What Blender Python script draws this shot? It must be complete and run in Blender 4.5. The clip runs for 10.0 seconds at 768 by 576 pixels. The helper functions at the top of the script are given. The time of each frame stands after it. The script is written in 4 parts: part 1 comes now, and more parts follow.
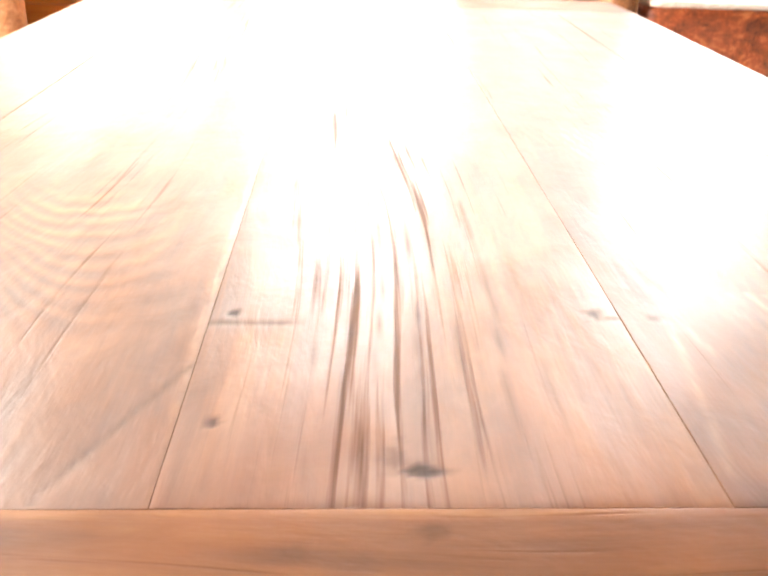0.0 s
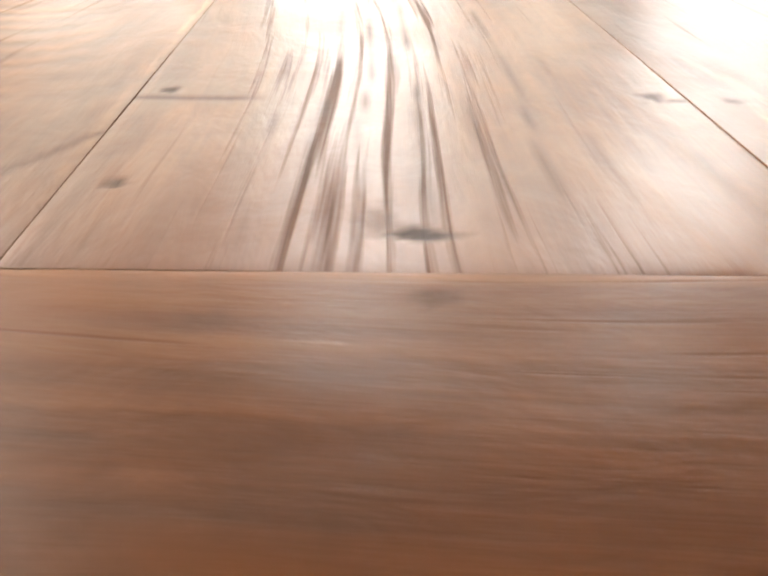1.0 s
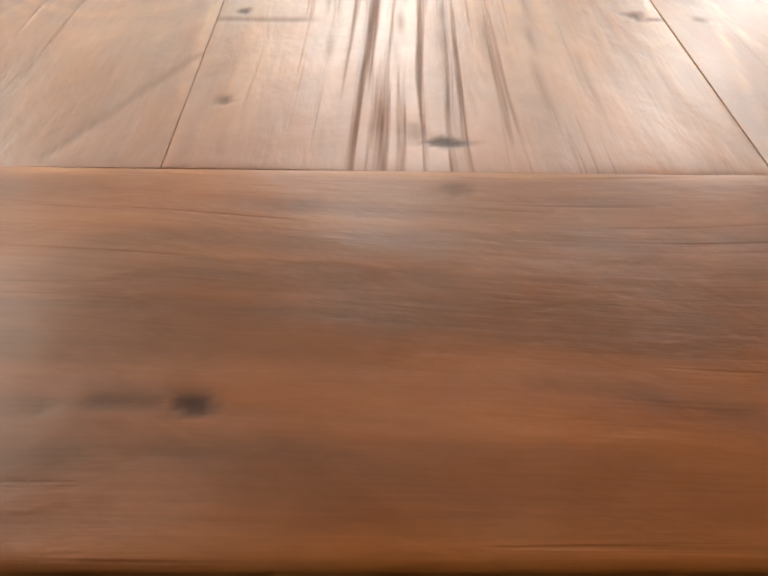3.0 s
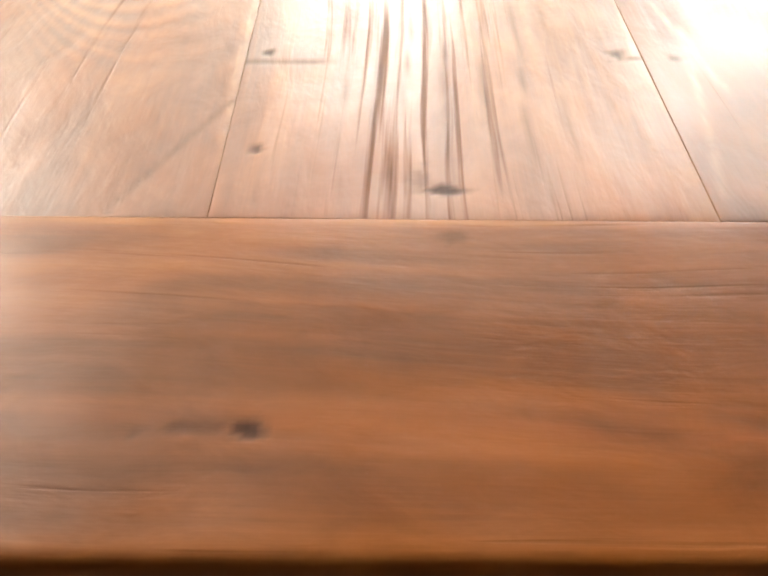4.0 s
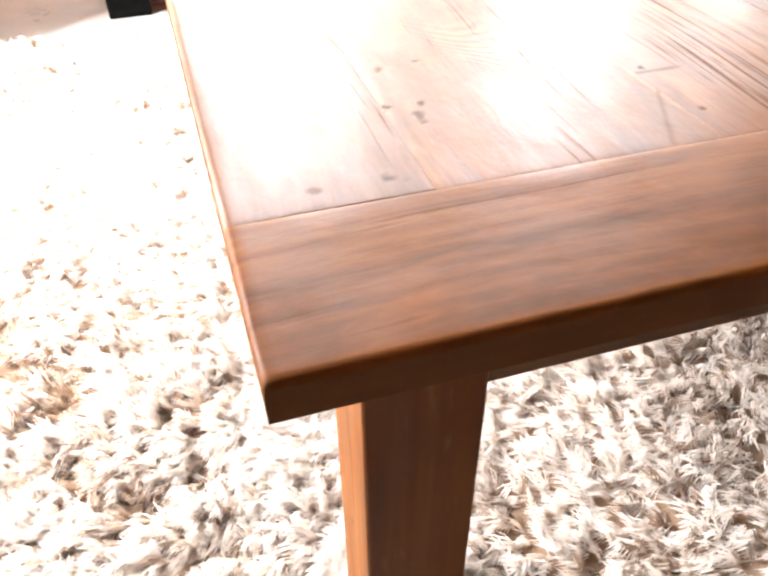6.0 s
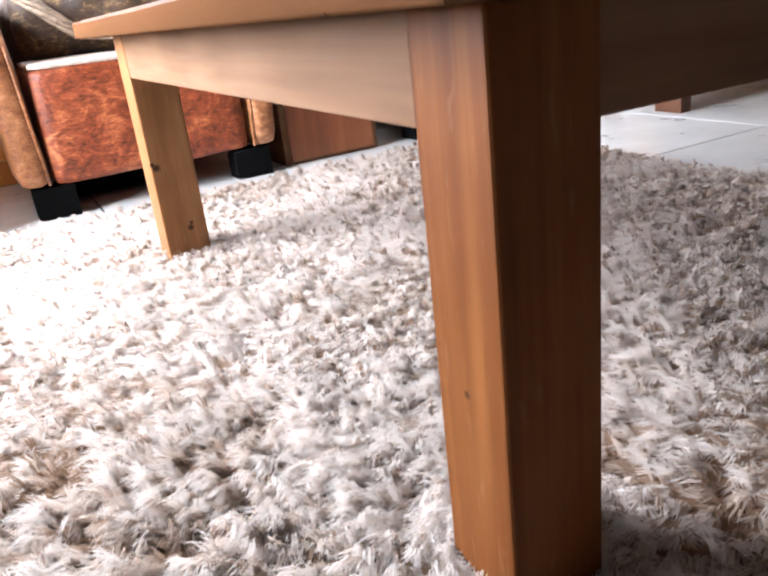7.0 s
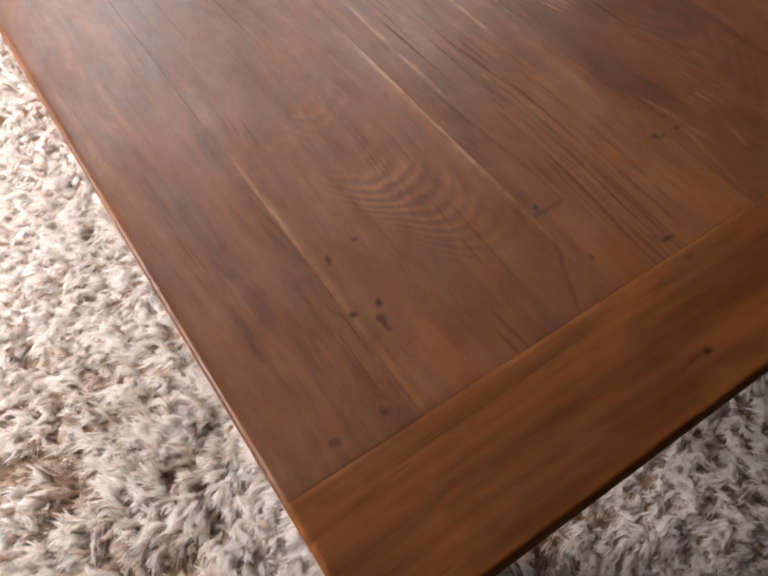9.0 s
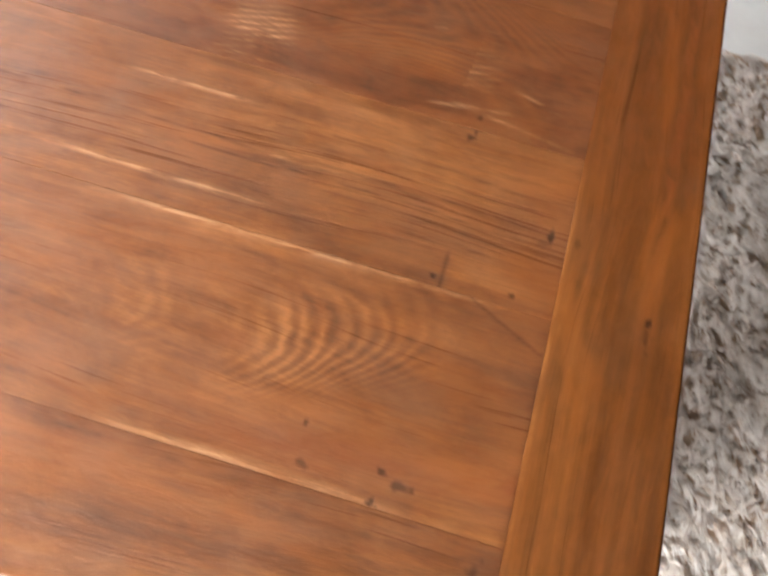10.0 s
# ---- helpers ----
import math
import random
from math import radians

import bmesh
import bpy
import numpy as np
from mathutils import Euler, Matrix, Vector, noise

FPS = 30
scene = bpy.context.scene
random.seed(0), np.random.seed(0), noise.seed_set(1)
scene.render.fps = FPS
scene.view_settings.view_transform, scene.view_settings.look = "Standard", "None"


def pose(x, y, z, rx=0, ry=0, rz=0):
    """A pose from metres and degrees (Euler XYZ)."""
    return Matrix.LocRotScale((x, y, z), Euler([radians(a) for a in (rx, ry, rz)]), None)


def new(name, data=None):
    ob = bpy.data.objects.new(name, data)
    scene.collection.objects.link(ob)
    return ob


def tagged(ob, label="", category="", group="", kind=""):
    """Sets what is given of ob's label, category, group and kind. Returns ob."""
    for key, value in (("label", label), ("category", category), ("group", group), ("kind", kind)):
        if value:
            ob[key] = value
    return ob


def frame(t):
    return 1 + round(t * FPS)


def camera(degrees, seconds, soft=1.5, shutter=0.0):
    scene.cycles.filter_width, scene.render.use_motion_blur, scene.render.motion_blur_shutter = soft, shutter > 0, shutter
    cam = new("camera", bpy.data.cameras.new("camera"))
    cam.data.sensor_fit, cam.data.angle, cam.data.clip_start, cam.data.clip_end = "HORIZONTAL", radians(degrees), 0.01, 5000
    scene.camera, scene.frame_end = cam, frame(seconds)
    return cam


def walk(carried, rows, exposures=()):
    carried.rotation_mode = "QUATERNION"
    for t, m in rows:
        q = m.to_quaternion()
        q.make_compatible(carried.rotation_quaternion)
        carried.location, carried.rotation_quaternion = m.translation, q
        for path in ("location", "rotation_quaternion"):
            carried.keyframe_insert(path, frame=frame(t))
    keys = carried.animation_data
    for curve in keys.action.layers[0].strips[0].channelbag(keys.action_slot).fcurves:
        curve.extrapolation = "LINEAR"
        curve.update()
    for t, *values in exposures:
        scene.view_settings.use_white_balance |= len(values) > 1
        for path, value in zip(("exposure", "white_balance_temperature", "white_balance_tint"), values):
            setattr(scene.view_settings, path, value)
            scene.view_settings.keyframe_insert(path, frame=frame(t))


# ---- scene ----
import colorsys

# ---------------------------------------------------------------- camera
cam = camera(55.45, 10.0, soft=2.2, shutter=0.2)
PATH = [
    (0.0, pose(0.3917, -0.0374, 0.6183, 60.761, -1.982, -2.094)),
    (0.2, pose(0.3871, -0.0230, 0.5788, 67.075, -1.050, -2.258)),
    (0.3, pose(0.3908, -0.0178, 0.5658, 68.268, -0.699, -1.580)),
    (0.5, pose(0.3951, -0.0069, 0.5450, 65.591, -1.104, -2.471)),
    (0.7, pose(0.4002, 0.0010, 0.5333, 61.442, -1.768, -2.222)),
    (1.0, pose(0.4028, 0.0004, 0.5248, 57.687, -1.626, -1.603)),
    (1.5, pose(0.4006, -0.0078, 0.5087, 54.565, -1.993, -1.492)),
    (2.0, pose(0.4032, -0.0135, 0.5150, 50.763, -1.761, -1.458)),
    (2.5, pose(0.3949, -0.0352, 0.5447, 48.195, -1.660, -1.186)),
    (3.8, pose(0.3912, -0.0706, 0.6066, 44.713, -0.797, -0.199)),
    (4.0, pose(0.3908, -0.0697, 0.6206, 43.319, -0.856, -0.248)),
    (4.5, pose(0.3848, -0.0948, 0.6979, 40.909, -1.277, -1.291)),
    (5.0, pose(0.3112, -0.1428, 0.7749, 39.977, 0.503, -3.922)),
    (5.3, pose(0.2494, -0.1766, 0.7834, 42.731, -1.371, -3.857)),
    (5.5, pose(0.1979, -0.1961, 0.7740, 43.719, -0.212, -4.458)),
    (5.7, pose(0.1045, -0.2066, 0.7558, 44.425, 0.083, -9.495)),
    (6.8, pose(-0.1582, -0.2737, 0.4567, 67.930, 5.169, -28.241)),
    (7.0, pose(-0.1810, -0.2802, 0.4253, 68.481, 6.302, -28.594)),
    (7.2, pose(-0.1906, -0.2769, 0.4036, 68.304, 6.506, -27.301)),
    (7.5, pose(-0.2083, -0.2783, 0.4071, 66.780, 6.499, -26.430)),
    (7.7, pose(-0.2070, -0.2569, 0.4558, 63.410, 4.441, -26.161)),
    (7.9, pose(-0.2077, -0.2198, 0.5819, 58.917, 3.332, -26.789)),
    (8.0, pose(-0.2141, -0.2088, 0.6458, 57.454, 2.028, -27.627)),
    (8.1, pose(-0.2023, -0.2019, 0.7018, 55.843, 2.024, -29.440)),
    (8.3, pose(-0.1569, -0.1963, 0.7776, 50.557, -0.540, -30.755)),
    (8.5, pose(-0.1062, -0.1540, 0.8256, 44.794, -3.222, -31.148)),
    (9.0, pose(-0.0215, -0.0628, 0.9922, 33.716, 1.308, -33.897)),
    (9.5, pose(-0.0077, 0.0468, 1.0243, 30.815, -3.003, -49.634)),
    (9.6, pose(0.0020, 0.1092, 1.0523, 27.386, -3.533, -54.268)),
    (9.8, pose(-0.0061, 0.1526, 1.0554, 29.940, -1.598, -64.159)),
    (10.0, pose(0.0419, 0.2494, 1.0506, 24.182, -4.624, -73.748)),
]
# seconds, stops, white balance
EXPOSURE = [(0.0, -0.1, 6800, 10), (0.3, -0.6, 6800, 10), (0.5, -0.95, 6900, 10), (1.0, -1.1, 7100, 11), (2.5, -1.4, 7400, 13),
            (3.8, -0.3, 7200, 9), (5.0, -0.3, 7000, 8), (5.7, -0.05, 6700, 10), (6.8, -1.05, 5700, 11), (7.5, -1.25, 5700, 11),
            (8.0, -1.45, 5900, 12), (8.5, -1.75, 6300, 13), (9.0, -1.85, 6400, 13), (9.5, -1.2, 6500, 12), (10.0, -0.5, 6150, 7)]
walk(cam, PATH, EXPOSURE)

# ---------------------------------------------------------------- light
TOP = 0.45          # height of the table top over the rug's pile
FLOOR = -0.035
WALL_Y = 2.58       # inner face of the window wall
WIN_Z1 = 2.52

world = bpy.data.worlds.new("sky")
scene.world = world
world.use_nodes = True
wn = world.node_tree
sky = wn.nodes.new("ShaderNodeTexSky")
sky.sky_type = "NISHITA"
sky.sun_disc = False
sky.sun_elevation = radians(40)
sky.sun_rotation = radians(-20)
wn.links.new(sky.outputs[0], wn.nodes["Background"].inputs[0])
wn.nodes["Background"].inputs[1].default_value = 0.15


def window_light(name, w, h, m, radiance, colour=(1.0, 0.98, 0.95)):
    data = bpy.data.lights.new(name, "AREA")
    data.shape, data.size, data.size_y = "RECTANGLE", w, h
    data.energy = radiance * math.pi * w * h
    data.color = colour
    ob = new(name, data)
    ob.matrix_world = m
    return ob


# daylight that stands in the window openings
# the sky over the dimmer garden
window_light("garden_daylight", 3.8, 1.0, pose(0.6, WALL_Y + 0.32, 0.90, -90, 0, 0), 13.0)
window_light("sky_daylight", 3.8, 1.2, pose(0.6, WALL_Y + 0.32, 2.00, -90, 0, 0), 25.0, (0.97, 0.98, 1.0))
window_light("side_daylight", 1.35, 1.3, pose(-1.36, 1.45, 1.12, 0, -90, 0), 97.0)
# added light in an unseen doorway, brightens the tiles to the east
window_light("added_door_light", 0.9, 2.2, pose(2.66, WALL_Y + 0.32, 1.15, -90, 0, 0), 10.0)

# ---------------------------------------------------------------- materials


class Nodes:
    """A thin wrapper to write node materials tersely."""

    def __init__(self, name):
        self.mat = bpy.data.materials.new(name)
        self.mat.use_nodes = True
        self.t = self.mat.node_tree
        self.bsdf = self.t.nodes["Principled BSDF"]

    def node(self, kind, operation="", feature="", attribute="", clamp=False):
        n = self.t.nodes.new(kind)
        if operation:
            n.operation = operation
        if feature:
            n.feature = feature
        if attribute:
            n.attribute_name = attribute
        if clamp:
            n.use_clamp = True
        return n

    def put(self, sock, v):
        if isinstance(v, bpy.types.NodeSocket):
            self.t.links.new(v, sock)
        else:
            sock.default_value = v

    def set(self, **vals):
        for k, v in vals.items():
            self.put(self.bsdf.inputs[k.replace("_", " ")], v)
        return self

    def math(self, op, a, b=0.0, c=0.0, clamp=False):
        n = self.node("ShaderNodeMath", operation=op, clamp=clamp)
        for s, v in zip(n.inputs, (a, b, c)):
            self.put(s, v)
        return n.outputs[0]

    def mix(self, f, a, b, blend="MIX"):
        n = self.node("ShaderNodeMix")
        n.data_type, n.blend_type = "RGBA", blend
        self.put(n.inputs[0], f)
        self.put(n.inputs[6], a)
        self.put(n.inputs[7], b)
        return n.outputs[2]

    def ramp(self, f, stops):
        n = self.node("ShaderNodeValToRGB")
        els = n.color_ramp.elements
        while len(els) < len(stops):
            els.new(0.5)
        for e, (p, col) in zip(els, stops):
            e.position = p
            e.color = col if len(col) == 4 else (*col, 1)
        self.put(n.inputs[0], f)
        return n.outputs[0]

    def fit(self, v, a, b, c=0.0, d=1.0):
        n = self.node("ShaderNodeMapRange")
        for s, x in zip(n.inputs, (v, a, b, c, d)):
            self.put(s, x)
        return n.outputs[0]

    def noise(self, vec, scale, detail=3.0, rough=0.5, dist=0.0):
        n = self.node("ShaderNodeTexNoise")
        self.put(n.inputs["Vector"], vec)
        for k, v in (("Scale", scale), ("Detail", detail), ("Roughness", rough), ("Distortion", dist)):
            self.put(n.inputs[k], v)
        return n.outputs[0]

    def voronoi(self, vec, scale, feature="F1"):
        n = self.node("ShaderNodeTexVoronoi", feature=feature)
        self.put(n.inputs["Vector"], vec)
        self.put(n.inputs["Scale"], scale)
        return n.outputs[0]

    def attr(self, name):
        return self.node("ShaderNodeAttribute", attribute=name).outputs["Fac"]

    def xyz(self, x, y, z):
        n = self.node("ShaderNodeCombineXYZ")
        for s, v in zip(n.inputs, (x, y, z)):
            self.put(s, v)
        return n.outputs[0]

    def coord(self, scale=(1, 1, 1), kind="Object"):
        tc = self.node("ShaderNodeTexCoord")
        mp = self.node("ShaderNodeMapping")
        mp.inputs["Scale"].default_value = scale
        self.t.links.new(tc.outputs[kind], mp.inputs["Vector"])
        return mp.outputs[0]

    def random(self):
        return self.node("ShaderNodeObjectInfo").outputs["Random"]

    def bump(self, h, strength=0.3, dist=0.001):
        n = self.node("ShaderNodeBump")
        n.inputs["Strength"].default_value = strength
        n.inputs["Distance"].default_value = dist
        self.put(n.inputs["Height"], h)
        self.t.links.new(n.outputs[0], self.bsdf.inputs["Normal"])
        return self


def mat_tabletop():
    """Waxed old wood: the grain follows the fields laid on the boards' vertices."""
    n = Nodes("waxed_wood_top")
    gu, gv, mark, tone, band, arc, fig, rub_glint, wax = (n.attr(a) for a in ("gu", "gv", "mark", "tone", "band", "arc", "fig", "rub_glint", "wax"))
    red = n.attr("red")
    r = n.random()
    fine = n.noise(n.xyz(n.math("MULTIPLY", gu, 380.0), n.math("MULTIPLY", gv, 12.0), r), 1.0, 4.0, 0.6)
    line = n.noise(n.xyz(n.math("MULTIPLY", gu, 75.0), n.math("MULTIPLY", gv, 3.2), n.math("ADD", r, 4.0)), 1.0, 3.0, 0.55)
    blot = n.noise(n.xyz(n.math("MULTIPLY", gu, 20.0), n.math("MULTIPLY", gv, 7.0), n.math("ADD", r, 9.0)), 1.0, 4.0, 0.6, 0.8)
    cloud = n.noise(n.coord((24.0, 24.0, 24.0)), 1.0, 4.0, 0.55, 0.5)
    pores = n.noise(n.xyz(n.math("MULTIPLY", gu, 1500.0), n.math("MULTIPLY", gv, 90.0), r), 1.0, 2.0, 0.5)
    wob = n.math("ADD", arc, n.math("MULTIPLY", n.math("SUBTRACT", cloud, 0.5), 0.024))
    ring = n.math("MULTIPLY", n.math("SINE", n.math("MULTIPLY", wob, 2 * math.pi / 0.0195)), fig)
    crown = n.fit(wax, 0.32, 1.0, 0.0, 1.0)
    g = n.math("MULTIPLY", n.math("SUBTRACT", line, 0.5), n.math("ADD", n.fit(fig, 0.0, 1.0, 0.50, 0.30), n.fit(crown, 0.0, 1.0, -0.10, 0.0)))
    g = n.math("ADD", g, n.math("MULTIPLY", n.math("SUBTRACT", blot, 0.5), n.fit(crown, 0.0, 1.0, 0.10, 0.50)))
    g = n.math("ADD", g, n.math("MULTIPLY", n.math("SUBTRACT", cloud, 0.5), n.fit(crown, 0.0, 1.0, 0.16, 0.32)))
    g = n.math("ADD", g, n.math("MULTIPLY", n.math("SUBTRACT", fine, 0.5), 0.26))
    mottle = n.noise(n.xyz(n.math("MULTIPLY", gu, 95.0), n.math("MULTIPLY", gv, 34.0), n.math("ADD", r, 6.0)), 1.0, 3.0, 0.6, 0.7)
    g = n.math("ADD", g, n.math("MULTIPLY", n.math("SUBTRACT", mottle, 0.5), n.fit(crown, 0.0, 1.0, 0.26, 0.38)))
    g = n.math("ADD", g, n.math("MULTIPLY", ring, 0.14))
    g = n.math("ADD", n.math("ADD", g, tone), 0.5)
    col = n.ramp(g, [(0.10, (0.027, 0.0074, 0.0016)), (0.38, (0.066, 0.0188, 0.0034)), (0.58, (0.106, 0.0335, 0.0068)), (0.90, (0.195, 0.076, 0.0205))])
    soft = n.noise(n.coord((11.0, 11.0, 11.0)), 1.0, 3.0, 0.55, 0.6)
    col = n.mix(n.fit(soft, 0.52, 0.74, 0.0, 0.25), col, (0.070, 0.034, 0.018, 1))
    col = n.mix(n.math("MULTIPLY", red, n.fit(mottle, 0.30, 0.70, 0.35, 0.95)), col, (0.096, 0.0240, 0.0052, 1))
    col = n.mix(n.fit(crown, 0.0, 1.0, 0.12, 0.0), col, (0.124, 0.0425, 0.0090, 1))
    warm = n.noise(n.xyz(n.math("MULTIPLY", gu, 17.0), n.math("MULTIPLY", gv, 5.0), n.math("ADD", r, 12.0)), 1.0, 3.0, 0.55, 0.8)
    col = n.mix(n.fit(warm, 0.50, 0.70, 0.0, 0.50), col, (0.150, 0.0445, 0.0070, 1))
    dash = n.noise(n.xyz(n.math("MULTIPLY", gu, 215.0), n.math("MULTIPLY", gv, 5.0), n.math("ADD", r, 2.0)), 1.0, 3.0, 0.6, 0.1)
    streak = n.fit(n.math("ADD", n.math("MULTIPLY", n.math("SUBTRACT", dash, 0.5), 1.7), band), 0.26, 0.50)
    col = n.mix(n.math("MULTIPLY", streak, 0.56), col, (0.040, 0.014, 0.006, 1))
    # rubbed wood, with the glints on edges and ribs painted pale
    pale = n.math("MULTIPLY", rub_glint, n.fit(n.math("ADD", line, n.math("MULTIPLY", cloud, 0.6)), 0.62, 0.86))
    broken = n.noise(n.xyz(n.math("MULTIPLY", gu, 160.0), n.math("MULTIPLY", gv, 22.0), r), 1.0, 3.0, 0.6, 0.5)
    pale = n.math("MULTIPLY", pale, n.fit(broken, 0.36, 0.56))
    col = n.mix(n.math("MULTIPLY", pale, 0.8), col, (0.34, 0.19, 0.095, 1))
    col = n.mix(n.math("MULTIPLY", mark, 0.90, clamp=True), col, (0.018, 0.007, 0.004, 1))
    patchy = n.noise(n.xyz(n.math("MULTIPLY", gu, 38.0), n.math("MULTIPLY", gv, 13.0), n.math("ADD", r, 15.0)), 1.0, 3.0, 0.6, 0.6)
    # the sawn sides carry no wax and stay pale
    col = n.mix(n.fit(wax, 0.0, 0.06, 0.8, 0.0), col, (0.105, 0.052, 0.026, 1))
    # dirt-filled grain and knots are dull, the wax over the rest shines
    dull = n.math("MAXIMUM", n.math("MULTIPLY", streak, 0.85), n.math("MULTIPLY", mark, 0.8), clamp=True)
    n.set(Base_Color=col, IOR=1.5, Specular_IOR_Level=n.math("MULTIPLY", n.math("MULTIPLY", n.math("MAXIMUM", n.fit(wax, 0.0, 0.32, 0.0, 0.34), wax), n.fit(dull, 0.0, 1.0, 0.52, 0.12)), n.fit(patchy, 0.35, 0.65, 0.8, 1.15)))
    n.set(Coat_Weight=n.math("MULTIPLY", n.math("MULTIPLY", n.fit(wax, 0.0, 0.32, 0.0, 0.24), n.fit(patchy, 0.36, 0.66, 0.2, 1.0)), n.fit(dull, 0.0, 1.0, 1.0, 0.0)), Coat_Roughness=0.26)
    n.put(n.bsdf.inputs["Roughness"], n.math("ADD", n.math("MULTIPLY", cloud, 0.16), n.math("ADD", n.fit(dull, 0.0, 1.0, 0.33, 0.58), n.fit(wax, 0.0, 0.34, 0.2, 0.0))))
    h = n.math("SUBTRACT", n.math("ADD", n.math("MULTIPLY", fine, 0.25), n.math("MULTIPLY", line, 0.7)), n.math("MULTIPLY", mark, 0.4))
    h = n.math("ADD", h, n.math("MULTIPLY", pores, 0.10))
    h = n.math("ADD", h, n.math("MULTIPLY", ring, 0.18))
    h = n.math("ADD", h, n.math("MULTIPLY", cloud, 1.3))
    ripple = n.noise(n.xyz(n.math("MULTIPLY", gu, 62.0), n.math("MULTIPLY", gv, 21.0), n.math("ADD", r, 3.0)), 1.0, 3.0, 0.55, 0.9)
    h = n.math("ADD", h, n.math("MULTIPLY", mottle, 0.7))
    h = n.math("ADD", h, n.math("MULTIPLY", ripple, n.fit(crown, 0.0, 1.0, 0.6, 1.3)))
    n.bump(n.math("SUBTRACT", h, n.math("MULTIPLY", streak, 0.35)), 0.28, 0.0012)
    return n.mat


def mat_wood(name, axis, dark, mid, light, rough=0.45, scale=1.0, knots=(), shine=0.5, wear=0.0):
    """Plain sawn wood with its grain along one of the object's axes."""
    n = Nodes(name)
    s = [60.0 * scale] * 3
    s[axis] = 3.0 * scale
    v = n.coord(s)
    r = n.random()
    off = n.node("ShaderNodeVectorMath", operation="ADD")
    n.put(off.inputs[0], v)
    n.put(off.inputs[1], n.xyz(n.math("MULTIPLY", r, 37.0), n.math("MULTIPLY", r, 11.0), n.math("MULTIPLY", r, 23.0)))
    v = off.outputs[0]
    a = n.noise(v, 0.45, 3.0, 0.55, 0.6)
    b = n.noise(v, 3.0, 3.0, 0.6)
    big = n.noise(n.coord((5 * scale,) * 3), 1.0, 2.0)
    g = n.math("ADD", n.math("MULTIPLY", a, 0.75), n.math("ADD", n.math("MULTIPLY", b, 0.25), n.math("MULTIPLY", n.math("SUBTRACT", big, 0.5), 0.5)))
    col = n.ramp(g, [(0.25, dark), (0.5, mid), (0.78, light)])
    if wear:
        s2 = [95.0] * 3
        s2[axis] = 16.0
        rubbed = n.fit(n.noise(n.coord(s2), 1.0, 3.0, 0.6, 0.4), 0.62, 0.74, 0.0, wear)
        col = n.mix(rubbed, col, (0.33, 0.20, 0.115, 1))
    for at, size in knots:
        d = n.node("ShaderNodeVectorMath", operation="DISTANCE")
        n.put(d.inputs[0], n.coord())
        d.inputs[1].default_value = at
        k = n.math("ADD", d.outputs["Value"], n.math("MULTIPLY", n.math("SUBTRACT", b, 0.5), size * 0.8))
        col = n.mix(n.fit(k, size * 0.5, size * 1.2, 0.9, 0.0), col, (0.030, 0.012, 0.006, 1))
    n.set(Base_Color=col, Roughness=n.fit(b, 0.3, 0.7, rough - 0.06, rough + 0.1), Specular_IOR_Level=shine)
    n.bump(g, 0.25, 0.001)
    return n.mat


def mat_leather(name, dark, mid, light, rough=0.42):
    """Worn split leather with pale rubbed patches and fine creases."""
    n = Nodes(name)
    v = n.coord()
    patch = n.noise(v, 15.0, 5.0, 0.68, 1.0)
    wear = n.noise(n.coord((14.0, 14.0, 40.0)), 2.4, 5.0, 0.75, 0.9)
    grain = n.voronoi(v, 420.0)
    crease = n.voronoi(v, 46.0, "DISTANCE_TO_EDGE")
    g = n.math("ADD", n.math("MULTIPLY", patch, 0.55), n.math("MULTIPLY", wear, 0.45))
    col = n.ramp(g, [(0.38, dark), (0.52, mid), (0.66, light)])
    n.set(Base_Color=col, Roughness=n.fit(patch, 0.3, 0.7, rough - 0.08, rough + 0.12))
    n.bump(n.math("ADD", n.math("MULTIPLY", grain, 0.4), n.math("MULTIPLY", n.fit(crease, 0.0, 0.08), 0.8)), 0.35, 0.002)
    return n.mat


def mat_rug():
    """Matt wool that lets some light through; the roots' tan paints in the warm shade between strands."""
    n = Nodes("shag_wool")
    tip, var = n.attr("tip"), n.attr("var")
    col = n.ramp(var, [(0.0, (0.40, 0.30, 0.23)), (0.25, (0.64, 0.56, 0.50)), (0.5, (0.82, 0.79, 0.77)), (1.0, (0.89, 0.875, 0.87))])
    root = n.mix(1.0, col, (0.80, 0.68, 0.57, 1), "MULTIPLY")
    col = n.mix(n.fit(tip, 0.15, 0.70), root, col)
    n.set(Base_Color=col, Roughness=0.9, Specular_IOR_Level=0.2)
    wool = n.noise(n.coord((420.0, 420.0, 420.0)), 1.0, 3.0, 0.7)
    n.bump(wool, 0.5, 0.002)
    thin, blend = n.node("ShaderNodeBsdfTranslucent"), n.node("ShaderNodeMixShader")
    n.put(thin.inputs[0], n.mix(1.0, col, (1.0, 0.90, 0.80, 1), "MULTIPLY"))
    blend.inputs[0].default_value = 0.5
    n.put(blend.inputs[1], n.bsdf.outputs[0])
    n.put(blend.inputs[2], thin.outputs[0])
    n.put(n.t.nodes["Material Output"].inputs[0], blend.outputs[0])
    return n.mat


